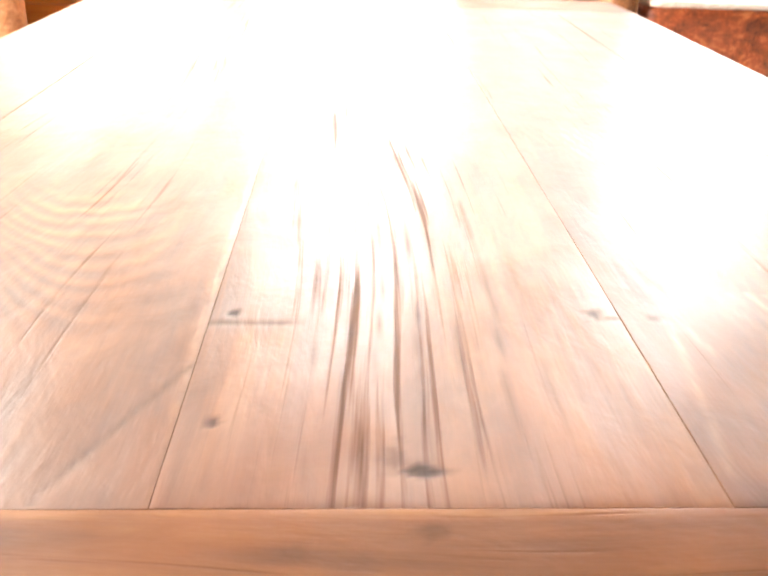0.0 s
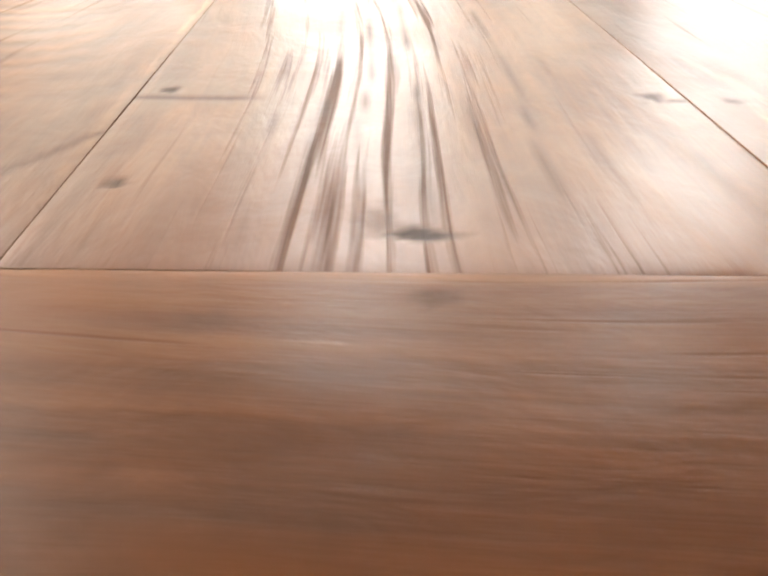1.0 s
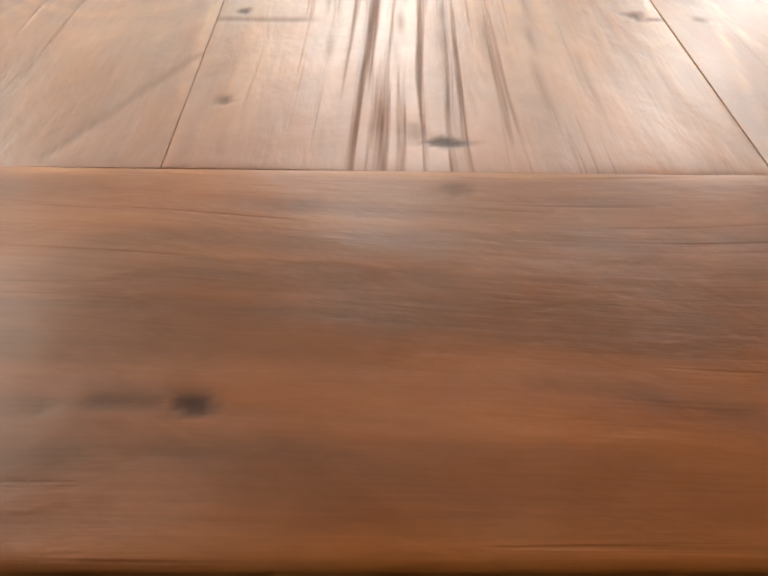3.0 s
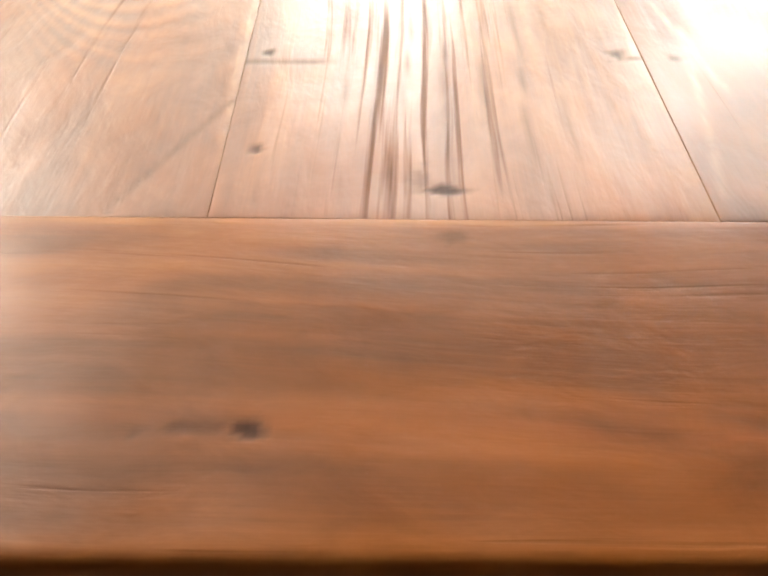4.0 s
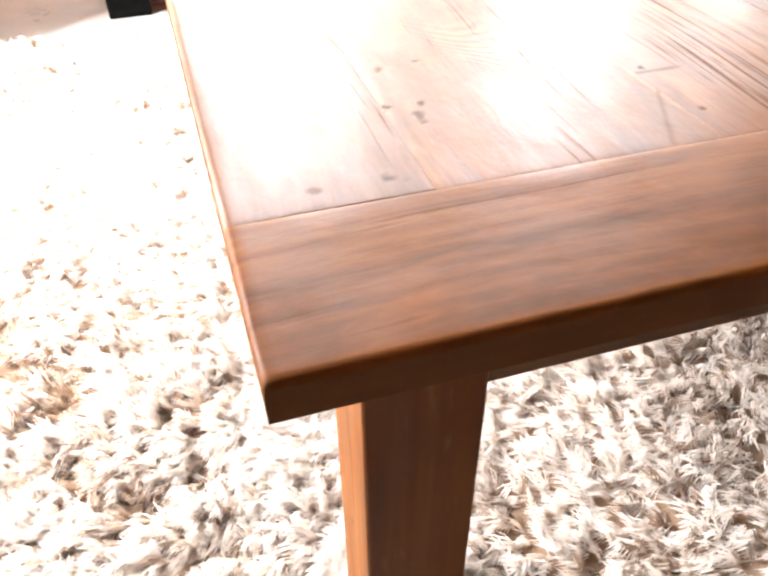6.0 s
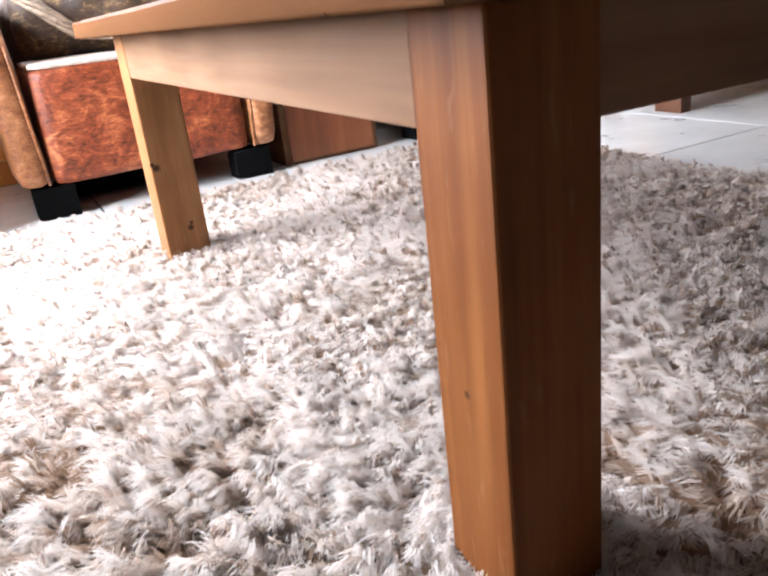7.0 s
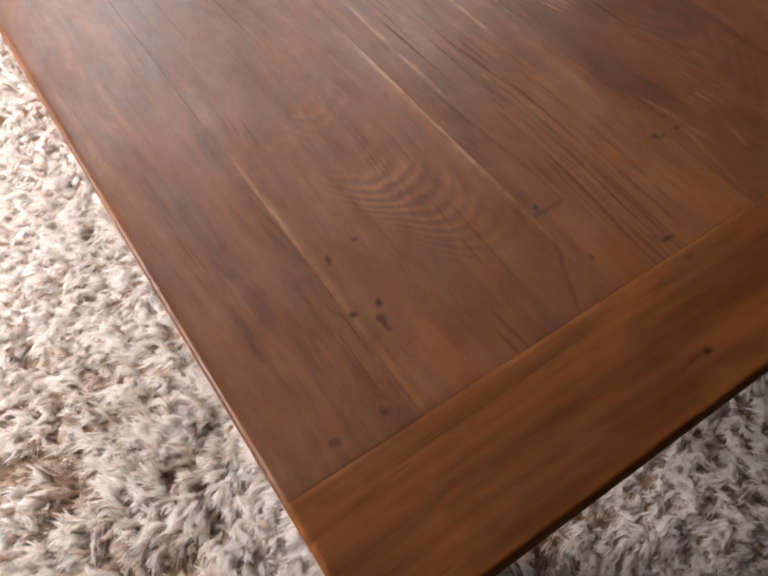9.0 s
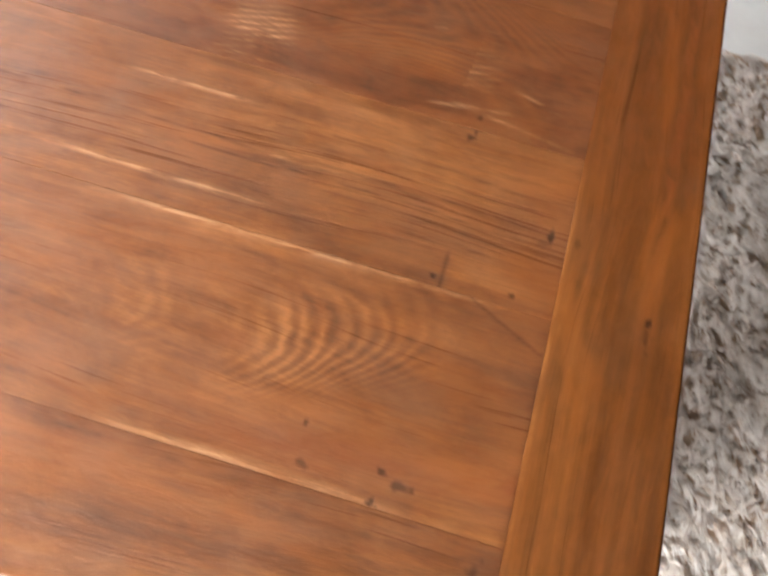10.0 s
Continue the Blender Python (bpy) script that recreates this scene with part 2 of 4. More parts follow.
def mat_plain(name, col, rough=0.5, metal=0.0, var=0.08, scale=14.0, bump=0.1):
    n = Nodes(name)
    f = n.noise(n.coord(), scale, 4.0, 0.6)
    c0 = tuple(max(0.0, c * (1 - var * 2)) for c in col) + (1,)
    c1 = tuple(min(1.0, c * (1 + var)) for c in col) + (1,)
    n.set(Base_Color=n.mix(n.fit(f, 0.3, 0.7), c0, c1), Roughness=n.fit(f, 0.3, 0.7, rough - 0.05, rough + 0.08), Metallic=metal)
    n.bump(f, bump, 0.002)
    return n.mat


def mat_glass():
    n = Nodes("window_glass")
    n.set(Base_Color=(1, 1, 1, 1), Roughness=0.0, IOR=1.45)
    n.bsdf.inputs["Transmission Weight"].default_value = 1.0
    return n.mat


M_TOP = mat_tabletop()
M_LEG = mat_wood("waxed_wood_leg", 2, (0.075, 0.0215, 0.0042), (0.122, 0.0395, 0.0078), (0.20, 0.080, 0.021), 0.5, 1.0, [((0.0, 0.045, 0.165), 0.0035)], 0.12, 0.16)
M_LEG_KNOTS = mat_wood("knotty_waxed_wood_leg", 2, (0.15, 0.062, 0.021), (0.235, 0.108, 0.042), (0.35, 0.185, 0.085), 0.5, 1.0,
                 [((0.010, 0.0, 0.179), 0.0080), ((0.004, 0.0, 0.186), 0.0050), ((0.051, 0.0, 0.053), 0.0065), ((0.054, 0.0, 0.062), 0.0040)], 0.12, 0.25)
M_APRON_X = mat_wood("waxed_pine_rail_across", 0, (0.10, 0.052, 0.028), (0.155, 0.085, 0.046), (0.22, 0.130, 0.075), 0.6, shine=0.1)
M_APRON_Y = mat_wood("waxed_pine_rail_along", 1, (0.10, 0.052, 0.028), (0.155, 0.085, 0.046), (0.22, 0.130, 0.075), 0.6, shine=0.1)
M_JOINT = mat_plain("dark_joint_wax", (0.040, 0.015, 0.006), 0.7, var=0.2, scale=60)
M_PINE = mat_wood("orange_pine_board", 0, (0.54, 0.21, 0.045), (0.70, 0.31, 0.075), (0.78, 0.43, 0.13), 0.4)
M_PINE_Z = mat_wood("pale_pine_frame", 2, (0.52, 0.30, 0.10), (0.64, 0.40, 0.15), (0.74, 0.52, 0.24), 0.4)
M_CABINET = mat_wood("brown_stained_wood", 2, (0.10, 0.027, 0.008), (0.17, 0.050, 0.015), (0.26, 0.090, 0.030), 0.45)
M_CABTOP = mat_wood("orange_unwaxed_top", 0, (0.24, 0.085, 0.020), (0.34, 0.14, 0.035), (0.44, 0.21, 0.06), 0.8, shine=0.0)
M_POST = mat_wood("dark_brown_post", 2, (0.05, 0.016, 0.005), (0.09, 0.030, 0.009), (0.14, 0.050, 0.016), 0.5)
M_OAK = mat_wood("golden_oak", 0, (0.24, 0.115, 0.036), (0.36, 0.18, 0.06), (0.46, 0.26, 0.10), 0.4)
M_LEATHER = mat_leather("rust_leather", (0.060, 0.011, 0.004), (0.24, 0.050, 0.014), (0.52, 0.185, 0.065))
M_ARM = mat_leather("tan_leather_arm", (0.14, 0.048, 0.017), (0.34, 0.135, 0.050), (0.54, 0.275, 0.135))
M_DARK = mat_leather("dark_brown_leather", (0.018, 0.010, 0.006), (0.045, 0.026, 0.016), (0.12, 0.080, 0.048), 0.45)
M_BLACK = mat_plain("black_wood", (0.003, 0.003, 0.003), 0.9)
M_BLACK.node_tree.nodes["Principled BSDF"].inputs["Specular IOR Level"].default_value = 0.05
M_WHITE = mat_plain("white_paint", (0.80, 0.79, 0.76), 0.4, var=0.02, scale=30)
M_WALL = mat_plain("warm_plaster", (0.30, 0.27, 0.23), 0.85, var=0.05, scale=40, bump=0.2)
M_CEILING = mat_plain("dim_ceiling_plaster", (0.09, 0.08, 0.07), 0.9, var=0.04, scale=30, bump=0.2)
M_SEAT = mat_leather("worn_lit_seat", (0.42, 0.33, 0.27), (0.60, 0.51, 0.44), (0.74, 0.68, 0.62), 0.4)
M_TILE = mat_plain("pale_grey_tile", (0.74, 0.74, 0.73), 0.30, var=0.08, scale=5)
M_GROUT = mat_plain("dark_grout", (0.10, 0.10, 0.10), 0.9)
M_GLASS = mat_glass()
M_SHEER = mat_plain("sheer_white_cloth", (0.85, 0.84, 0.80), 0.9, var=0.03)
sheer = M_SHEER.node_tree
thin, blend = sheer.nodes.new("ShaderNodeBsdfTranslucent"), sheer.nodes.new("ShaderNodeMixShader")
thin.inputs[0].default_value = (0.9, 0.88, 0.84, 1)
blend.inputs[0].default_value = 0.8
sheer.links.new(sheer.nodes["Principled BSDF"].outputs[0], blend.inputs[1])
sheer.links.new(thin.outputs[0], blend.inputs[2])
sheer.links.new(blend.outputs[0], sheer.nodes["Material Output"].inputs[0])
M_PANEL = mat_wood("dark_panelling", 2, (0.060, 0.032, 0.018), (0.095, 0.052, 0.028), (0.14, 0.080, 0.045), 0.6)
M_RUG = mat_rug()
M_BACKING = mat_plain("rug_backing", (0.60, 0.55, 0.50), 0.95)
M_FUR = mat_leather("crumpled_brown_hide", (0.018, 0.009, 0.005), (0.055, 0.028, 0.012), (0.30, 0.19, 0.075), 0.6)
M_PALEHIDE = mat_leather("pale_hide", (0.16, 0.11, 0.075), (0.36, 0.27, 0.19), (0.55, 0.45, 0.34), 0.5)
M_KNOB = mat_plain("white_ceramic", (0.62, 0.61, 0.60), 0.15, var=0.01)
M_GREYKNOB = mat_plain("grey_glass_pull", (0.42, 0.40, 0.38), 0.2, var=0.1)
M_PHOTO = mat_plain("grey_print", (0.20, 0.20, 0.19), 0.5, var=0.4, scale=18)

# ---------------------------------------------------------------- mesh helpers


def mesh_from(bm, name):
    me = bpy.data.meshes.new(name)
    bm.normal_update()
    bm.to_mesh(me)
    bm.free()
    return me


def part(name, bm, material, parent=None, label="", smooth=False, at=None):
    me = mesh_from(bm, name) if isinstance(bm, bmesh.types.BMesh) else bm
    if not me.materials:
        me.materials.append(material)
    if smooth:
        me.shade_smooth()
    ob = new(name, me)
    if parent is not None:
        ob.parent = parent
    if at is not None:
        ob.matrix_basis = at
    if label:
        tagged(ob, label)
    return ob


def empty(name, x, y, z, rz=0, label="", category="", group="", kind=""):
    ob = new(name)
    ob.matrix_basis = pose(x, y, z, 0, 0, rz)
    ob.empty_display_size = 0.1
    return tagged(ob, label, category, group, kind)


def box(x0, x1, y0, y1, z0, z1, bevel=0.003, seg=2, bm=None):
    """A block with rounded edges."""
    own = bm or bmesh.new()
    tmp = bmesh.new()
    bmesh.ops.create_cube(tmp, size=1.0)
    for v in tmp.verts:
        v.co = Vector(((x0 + x1) / 2 + v.co.x * (x1 - x0), (y0 + y1) / 2 + v.co.y * (y1 - y0), (z0 + z1) / 2 + v.co.z * (z1 - z0)))
    if bevel > 0:
        bmesh.ops.bevel(tmp, geom=tmp.edges[:], offset=bevel, segments=seg, profile=0.6, affect="EDGES")
    me = bpy.data.meshes.new("tmp")
    tmp.to_mesh(me)
    tmp.free()
    own.from_mesh(me)
    bpy.data.meshes.remove(me)
    return own


def cushion(x0, x1, y0, y1, z0, z1, soft=0.04, wave=0.006, cuts=8, seed=0):
    """A soft upholstered block: rounded, slightly bulged and uneven."""
    bm = bmesh.new()
    bmesh.ops.create_cube(bm, size=2.0)
    bmesh.ops.subdivide_edges(bm, edges=bm.edges[:], cuts=cuts, use_grid_fill=True)
    h = Vector(((x1 - x0) / 2, (y1 - y0) / 2, (z1 - z0) / 2))
    c = Vector(((x0 + x1) / 2, (y0 + y1) / 2, (z0 + z1) / 2))
    for v in bm.verts:
        p = Vector((v.co.x * h.x, v.co.y * h.y, v.co.z * h.z))
        q = Vector((max(-h.x + soft, min(h.x - soft, p.x)), max(-h.y + soft, min(h.y - soft, p.y)), max(-h.z + soft, min(h.z - soft, p.z))))
        d = p - q
        if d.length > 1e-6:
            p = q + d.normalized() * soft
        nz = noise.noise((p + Vector((seed * 3.1, 0, 0))) * 7.0)
        if d.length > 1e-6:
            p += d.normalized() * nz * wave
        v.co = p + c
    return bm


def cylinder(r, z0, z1, seg=20, bevel=0.002, r2=None):
    bm = bmesh.new()
    bmesh.ops.create_cone(bm, cap_ends=True, segments=seg, radius1=r, radius2=r if r2 is None else r2, depth=z1 - z0)
    bmesh.ops.translate(bm, verts=bm.verts, vec=(0, 0, (z0 + z1) / 2))
    if bevel:
        es = [e for e in bm.edges if abs(e.verts[0].co.z - e.verts[1].co.z) < 1e-6]
        bmesh.ops.bevel(bm, geom=es, offset=bevel, segments=2, affect="EDGES")
    return bm


def lathe(profile, seg=20):
    """A turned thing from (radius, height) pairs."""
    bm = bmesh.new()
    rings = []
    for r, z in profile:
        rings.append([bm.verts.new((r * math.cos(2 * math.pi * k / seg), r * math.sin(2 * math.pi * k / seg), z)) for k in range(seg)])
    for a, b in zip(rings, rings[1:]):
        for k in range(seg):
            bm.faces.new((a[k], a[(k + 1) % seg], b[(k + 1) % seg], b[k]))
    bm.faces.new(rings[0][::-1])
    bm.faces.new(rings[-1])
    return bm

# ---------------------------------------------------------------- setting


def structure(name, bm, material, label=""):
    return tagged(part(name, bm, material), label, "", "", "structure")


ROOM = (-1.2, 3.4, -3.0, WALL_Y)

# tiled floor: dark bed, tiles proud of it
structure("floor", box(ROOM[0] - .2, ROOM[1] + .2, ROOM[2] - .2, ROOM[3] + .2, FLOOR - 0.15, FLOOR - 0.003, 0), M_GROUT, "pale grey tiled floor with dark joints")
floor_ob = bpy.data.objects["floor"]
ceil = structure("ceiling", box(ROOM[0] - .2, ROOM[1] + .2, ROOM[2] - .2, ROOM[3] + .2, 2.65, 2.8, 0), M_CEILING)
structure("wall_south", box(ROOM[0] - .2, ROOM[1] + .2, ROOM[2] - .15, ROOM[2], FLOOR, 2.65, 0), M_PANEL)
structure("wall_east", box(ROOM[1], ROOM[1] + .15, ROOM[2], ROOM[3], FLOOR, 2.65, 0), M_PANEL)
# west wall with a window opening
bm = box(ROOM[0] - .15, ROOM[0], ROOM[2], ROOM[3], FLOOR, 0.42, 0)
box(ROOM[0] - .15, ROOM[0], ROOM[2], ROOM[3], 1.81, 2.65, 0, bm=bm)
box(ROOM[0] - .15, ROOM[0], ROOM[2], 0.79, 0.42, 1.81, 0, bm=bm)
box(ROOM[0] - .15, ROOM[0], 2.11, ROOM[3], 0.42, 1.81, 0, bm=bm)
structure("wall_west", bm, M_WALL)
window_5 = empty("window_5", ROOM[0] - 0.09, 1.45, 0.42, 0, "bright side window in a pale pine frame", kind="structure")
for a, b, c, d in ((-0.66, -0.60, 0.0, 1.39), (0.60, 0.66, 0.0, 1.39), (-0.60, 0.60, 0.0, 0.06), (-0.60, 0.60, 1.33, 1.39)):
    part("frame_bar", box(-0.03, 0.03, a, b, c, d, 0.004), M_PINE_Z, window_5)
pane = part("pane", box(-0.004, 0.004, -0.60, 0.60, 0.06, 1.33, 0), M_GLASS, window_5)
pane.visible_shadow = False

# north wall: pine boards below the windows, white piers between them
Y0, Y1 = WALL_Y, WALL_Y + 0.15
OPENINGS = [(-0.85, -0.05, 1.02), (0.05, 0.755, WIN_Z1), (0.845, 1.27, WIN_Z1), (1.36, 2.06, WIN_Z1)]
ADDED_DOOR = (2.20, 3.12)
bm = box(ROOM[0] - .15, ADDED_DOOR[0], Y0 + 0.02, Y1, FLOOR, 0.36, 0)
box(ADDED_DOOR[1], ROOM[1] + .15, Y0 + 0.02, Y1, FLOOR, 0.36, 0, bm=bm)
box(ROOM[0] - .15, ROOM[1] + .15, Y0, Y1, WIN_Z1, 2.65, 0, bm=bm)
edges = [ROOM[0] - .15] + [v for o in OPENINGS for v in o[:2]] + [*ADDED_DOOR, ROOM[1] + .15]
box(OPENINGS[0][0], OPENINGS[0][1], Y0, Y1, OPENINGS[0][2], WIN_Z1, 0, bm=bm)
for a, b in zip(edges[::2], edges[1::2]):
    box(a, b, Y0, Y1, 0.36, WIN_Z1, 0, bm=bm)
structure("wall_north", bm, M_WALL, "cream wall with windows over pine cladding")
wall_north = bpy.data.objects["wall_north"]

for k, (a, b, top) in enumerate(OPENINGS):
    win = empty("window_%d" % (k + 1), (a + b) / 2, Y0, 0.40, 0, "bright window in a pale pine frame", kind="structure")
    w = (b - a) / 2
    part("frame_post", box(-w - 0.03, -w + 0.03, -0.015, 0.07, 0.0, top - 0.38, 0.004), M_PINE_Z, win)
    part("frame_post", box(w - 0.03, w + 0.04, -0.015, 0.07, 0.0, top - 0.38, 0.004), M_PINE_Z, win)
    part("frame_rail", box(-w + 0.03, w - 0.03, -0.012, 0.07, 0.0, 0.036, 0.004), M_PINE_Z, win)
    part("frame_rail", box(-w + 0.03, w - 0.03, -0.012, 0.07, top - 0.44, top - 0.38, 0.004), M_PINE_Z, win)
    pane = part("pane", box(-w + 0.03, w - 0.03, 0.03, 0.036, 0.036, top - 0.44, 0), M_GLASS, win)
    pane.visible_shadow = False

# out of view: a door added only to let that light in
added_door = empty("added_door", sum(ADDED_DOOR) / 2, Y0, FLOOR, 0, "unseen glazed door in a pale pine frame, added for its light", kind="structure")
for a, b, c, d in ((-0.49, -0.40, 0.0, 2.555), (0.40, 0.49, 0.0, 2.555), (-0.40, 0.40, 0.0, 0.10), (-0.40, 0.40, 2.46, 2.555)):
    part("frame_bar", box(a, b, -0.012, 0.07, c, d, 0.004), M_PINE_Z, added_door)
pane = part("pane", box(-0.40, 0.40, 0.03, 0.036, 0.10, 2.46, 0), M_GLASS, added_door)
pane.visible_shadow = False


def curtain(x0, x1, z0, z1):
    """A sheer white curtain: a folded cloth with its own thickness."""
    bm = bmesh.new()
    nx, cols = 60, []
    for th in (0.0, 0.0015):
        col = []
        for i in range(nx + 1):
            x = x0 + (x1 - x0) * i / nx
            y = 0.013 * math.sin(i * 0.95) + 0.005 * math.sin(i * 0.37 + 1.0) + th
            col.append((bm.verts.new((x, y, z0)), bm.verts.new((x, y * 0.8, z1))))
        cols.append(col)
    for c, flip in ((cols[0], False), (cols[1], True)):
        for a, b in zip(c, c[1:]):
            f = (a[0], b[0], b[1], a[1])
            bm.faces.new(f[::-1] if flip else f)
    return bm


cur = part("curtain", curtain(0.80, 1.33, 0.40, 2.56), M_SHEER, smooth=True, at=pose(0, WALL_Y - 0.035, 0))
tagged(cur, "sheer white curtain hanging before the window", "curtain")
structure("window_sill", box(ROOM[0], ADDED_DOOR[0] - 0.04, Y0 - 0.075, Y0 - 0.001, 0.365, 0.392, 0.006), M_WHITE, "white window sill over pine boards")
# ---------------------------------------------------------------- rug
RUG = (-1.1, 1.24, -0.95, 1.70)


def tufts(x, y, cell, seed):
    """For points of the rug: distance to the nearest tuft's middle, the way to it, and its own number."""
    r = np.random.default_rng(seed)
    nx, ny = int((RUG[1] - RUG[0]) / cell) + 6, int((RUG[3] - RUG[2]) / cell) + 6
    jx, jy, num = r.uniform(0, 1, (nx, ny)), r.uniform(0, 1, (nx, ny)), r.uniform(0, 1, (nx, ny))
    ci = np.clip(((x - RUG[0]) / cell).astype(int) + 2, 1, nx - 2)
    cj = np.clip(((y - RUG[2]) / cell).astype(int) + 2, 1, ny - 2)
    best = np.full(x.shape, 9.0)
    bx, by, bn = np.zeros_like(x), np.zeros_like(x), np.zeros_like(x)
    for di in (-1, 0, 1):
        for dj in (-1, 0, 1):
            i, j = ci + di, cj + dj
            cx = RUG[0] + (i - 2 + jx[i, j]) * cell
            cy = RUG[2] + (j - 2 + jy[i, j]) * cell
            d = np.hypot(x - cx, y - cy)
            w = d < best
            best = np.where(w, d, best)
            bx, by, bn = np.where(w, x - cx, bx), np.where(w, y - cy, by), np.where(w, num[i, j], bn)
    return best / cell, bx / cell, by / cell, bn


def brown_zone(x, y):
    """The browner stretches of the rug beside the table's near leg and under the table."""
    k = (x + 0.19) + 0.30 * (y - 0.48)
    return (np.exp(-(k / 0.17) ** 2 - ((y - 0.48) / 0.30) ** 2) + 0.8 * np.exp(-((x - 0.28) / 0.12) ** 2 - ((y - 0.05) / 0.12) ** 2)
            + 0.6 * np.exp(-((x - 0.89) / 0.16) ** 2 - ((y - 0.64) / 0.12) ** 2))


def lie(x, y):
    """The way in which the pile lies, in radians."""
    return 3.35 + 0.42 * np.sin(x * 9.1 + np.sin(y * 7.3) * 1.7) + 0.42 * np.sin(y * 11.7 + np.sin(x * 5.9) * 2.1)


def shag(rng, region, hole, spacing, strands, name, width, steps):
    """Woolly yarns on one mesh: each is a bundle of fine strands that leans with the pile and opens at its tip."""
    x0, x1, y0, y1 = region
    gx, gy = np.meshgrid(np.arange(x0, x1, spacing), np.arange(y0, y1, spacing))
    x = (gx + rng.uniform(-0.6, 0.6, gx.shape) * spacing).ravel()
    y = (gy + rng.uniform(-0.6, 0.6, gy.shape) * spacing).ravel()
    keep = (x > x0) & (x < x1) & (y > y0) & (y < y1)
    if hole:
        keep &= ~((x > hole[0]) & (x < hole[1]) & (y > hole[2]) & (y < hole[3]))
    x, y = x[keep], y[keep]
    n = len(x)
    d, ox, oy, num = tufts(x, y, 0.016, 3)
    d2, px, py, num2 = tufts(x, y, 0.062, 4)
    browning = brown_zone(x, y)
    # yarns of one tuft lean together and close over its middle; between tufts the pile parts
    ang = lie(x, y) + (num - 0.5) * 1.1 + (num2 - 0.5) * 0.7 + rng.normal(0, 0.55, n)
    length = 0.044 * rng.uniform(0.82, 1.12, n) * np.clip(1.10 - 0.30 * d ** 2 - (0.25 + 0.60 * browning) * d2 ** 2, 0.58, 1.1)
    tilt = np.clip(0.92 + (num - 0.5) * 0.5 + rng.normal(0, 0.12, n), 0.45, 1.25)
    reach, h = length * np.sin(tilt), length * np.cos(tilt) + 0.006
    dx = np.cos(ang) * reach - ox * 0.007 - px * 0.006
    dy = np.sin(ang) * reach - oy * 0.007 - py * 0.006
    rim = np.minimum(np.minimum(x - RUG[0], RUG[1] - x), np.minimum(y - RUG[2], RUG[3] - y))
    h *= np.clip(0.35 + rim / 0.03, 0, 1)
    patch = np.sin(x * 6.3 + 1.2 * np.sin(y * 8.1)) * np.sin(y * 5.7 + 1.4 * np.sin(x * 4.7))
    # browner at tuft borders: the clefts' shade is put into the colour
    var = np.clip(0.72 + 0.10 * patch + 0.30 * (num - 0.5) - browning * (0.02 + 1.1 * np.clip(d2 - 0.32, 0, 0.6)) - 0.5 * (rng.uniform(0, 1, n) < 0.05 + 0.10 * browning) + rng.normal(0, 0.07, n), 0, 1)
    # strands of the yarns
    m = n * strands
    rp = lambda a: np.repeat(a, strands)
    oa, orad = rng.uniform(0, 2 * math.pi, m), np.sqrt(rng.uniform(0, 1, m))
    ux, uy = np.cos(oa) * orad, np.sin(oa) * orad
    fluff = 0.24 * spacing + 0.0019
    cut = rng.uniform(0.80, 1.08, m)
    X, Y, DX, DY, H = rp(x), rp(y), rp(dx) * cut, rp(dy) * cut, rp(h) * cut
    DX, DY = DX + rng.normal(0, 0.0036, m), DY + rng.normal(0, 0.0036, m)
    dl = np.maximum(np.hypot(DX, DY), 1e-5)
    sx, sy = -DY / dl, DX / dl
    wd = width * rng.uniform(0.7, 1.3, m)
    base_z = FLOOR + 0.009
    k = 2 * steps + 1
    verts, tip, nor = np.zeros((m, k, 3)), np.zeros((m, k)), np.zeros((m, k, 3))
    round_n = np.stack([ux * 0.32 + rp(px) * 0.22, uy * 0.32 + rp(py) * 0.22, 0.70 + 0.35 * np.sqrt(1 - orad ** 2 * 0.9)], -1)
    droop = rp(rng.uniform(0.0, 0.010, n))
    for j in range(steps + 1):
        s = 0.12 + 0.88 * j / steps
        open_ = fluff * (0.45 + 1.1 * s)
        cx = X + DX * s ** 1.5 + ux * open_
        cy = Y + DY * s ** 1.5 + uy * open_
        cz = base_z + H * math.sin(s * 1.75) / math.sin(1.57) - droop * s ** 4 + 0.0016 * (1 - orad) * s
        side = wd * (1.0 if j else 0.8)
        if j < steps:
            for q, sg in enumerate((-1, 1)):
                verts[:, 2 * j + q] = np.stack([cx + sg * sx * side, cy + sg * sy * side, cz], -1)
                nor[:, 2 * j + q] = round_n
                tip[:, 2 * j + q] = s
        else:
            verts[:, k - 1] = np.stack([cx, cy, cz], -1)
            nor[:, k - 1] = round_n
            tip[:, k - 1] = 1.0
    # at tuft borders the shaded root tint is carried further up the strands
    tip -= np.repeat(rp(np.clip(browning, 0, 1) * np.clip(0.06 + 1.2 * (d2 - 0.3), 0, 0.6)), k).reshape(m, k)
    quads = np.array([[2 * j, 2 * j + 2, 2 * j + 3, 2 * j + 1] for j in range(steps - 1)]).reshape(-1, 4)
    tris = np.array([[k - 3, k - 1, k - 2]])
    off = (np.arange(m) * k)[:, None, None]
    qd, tr = (quads[None] + off).reshape(-1, 4), (tris[None] + off).reshape(-1, 3)
    me = bpy.data.meshes.new(name)
    me.vertices.add(m * k)
    me.vertices.foreach_set("co", verts.reshape(-1))
    loops = np.concatenate([qd.reshape(-1), tr.reshape(-1)])
    me.loops.add(len(loops))
    me.loops.foreach_set("vertex_index", loops.astype(np.int32))
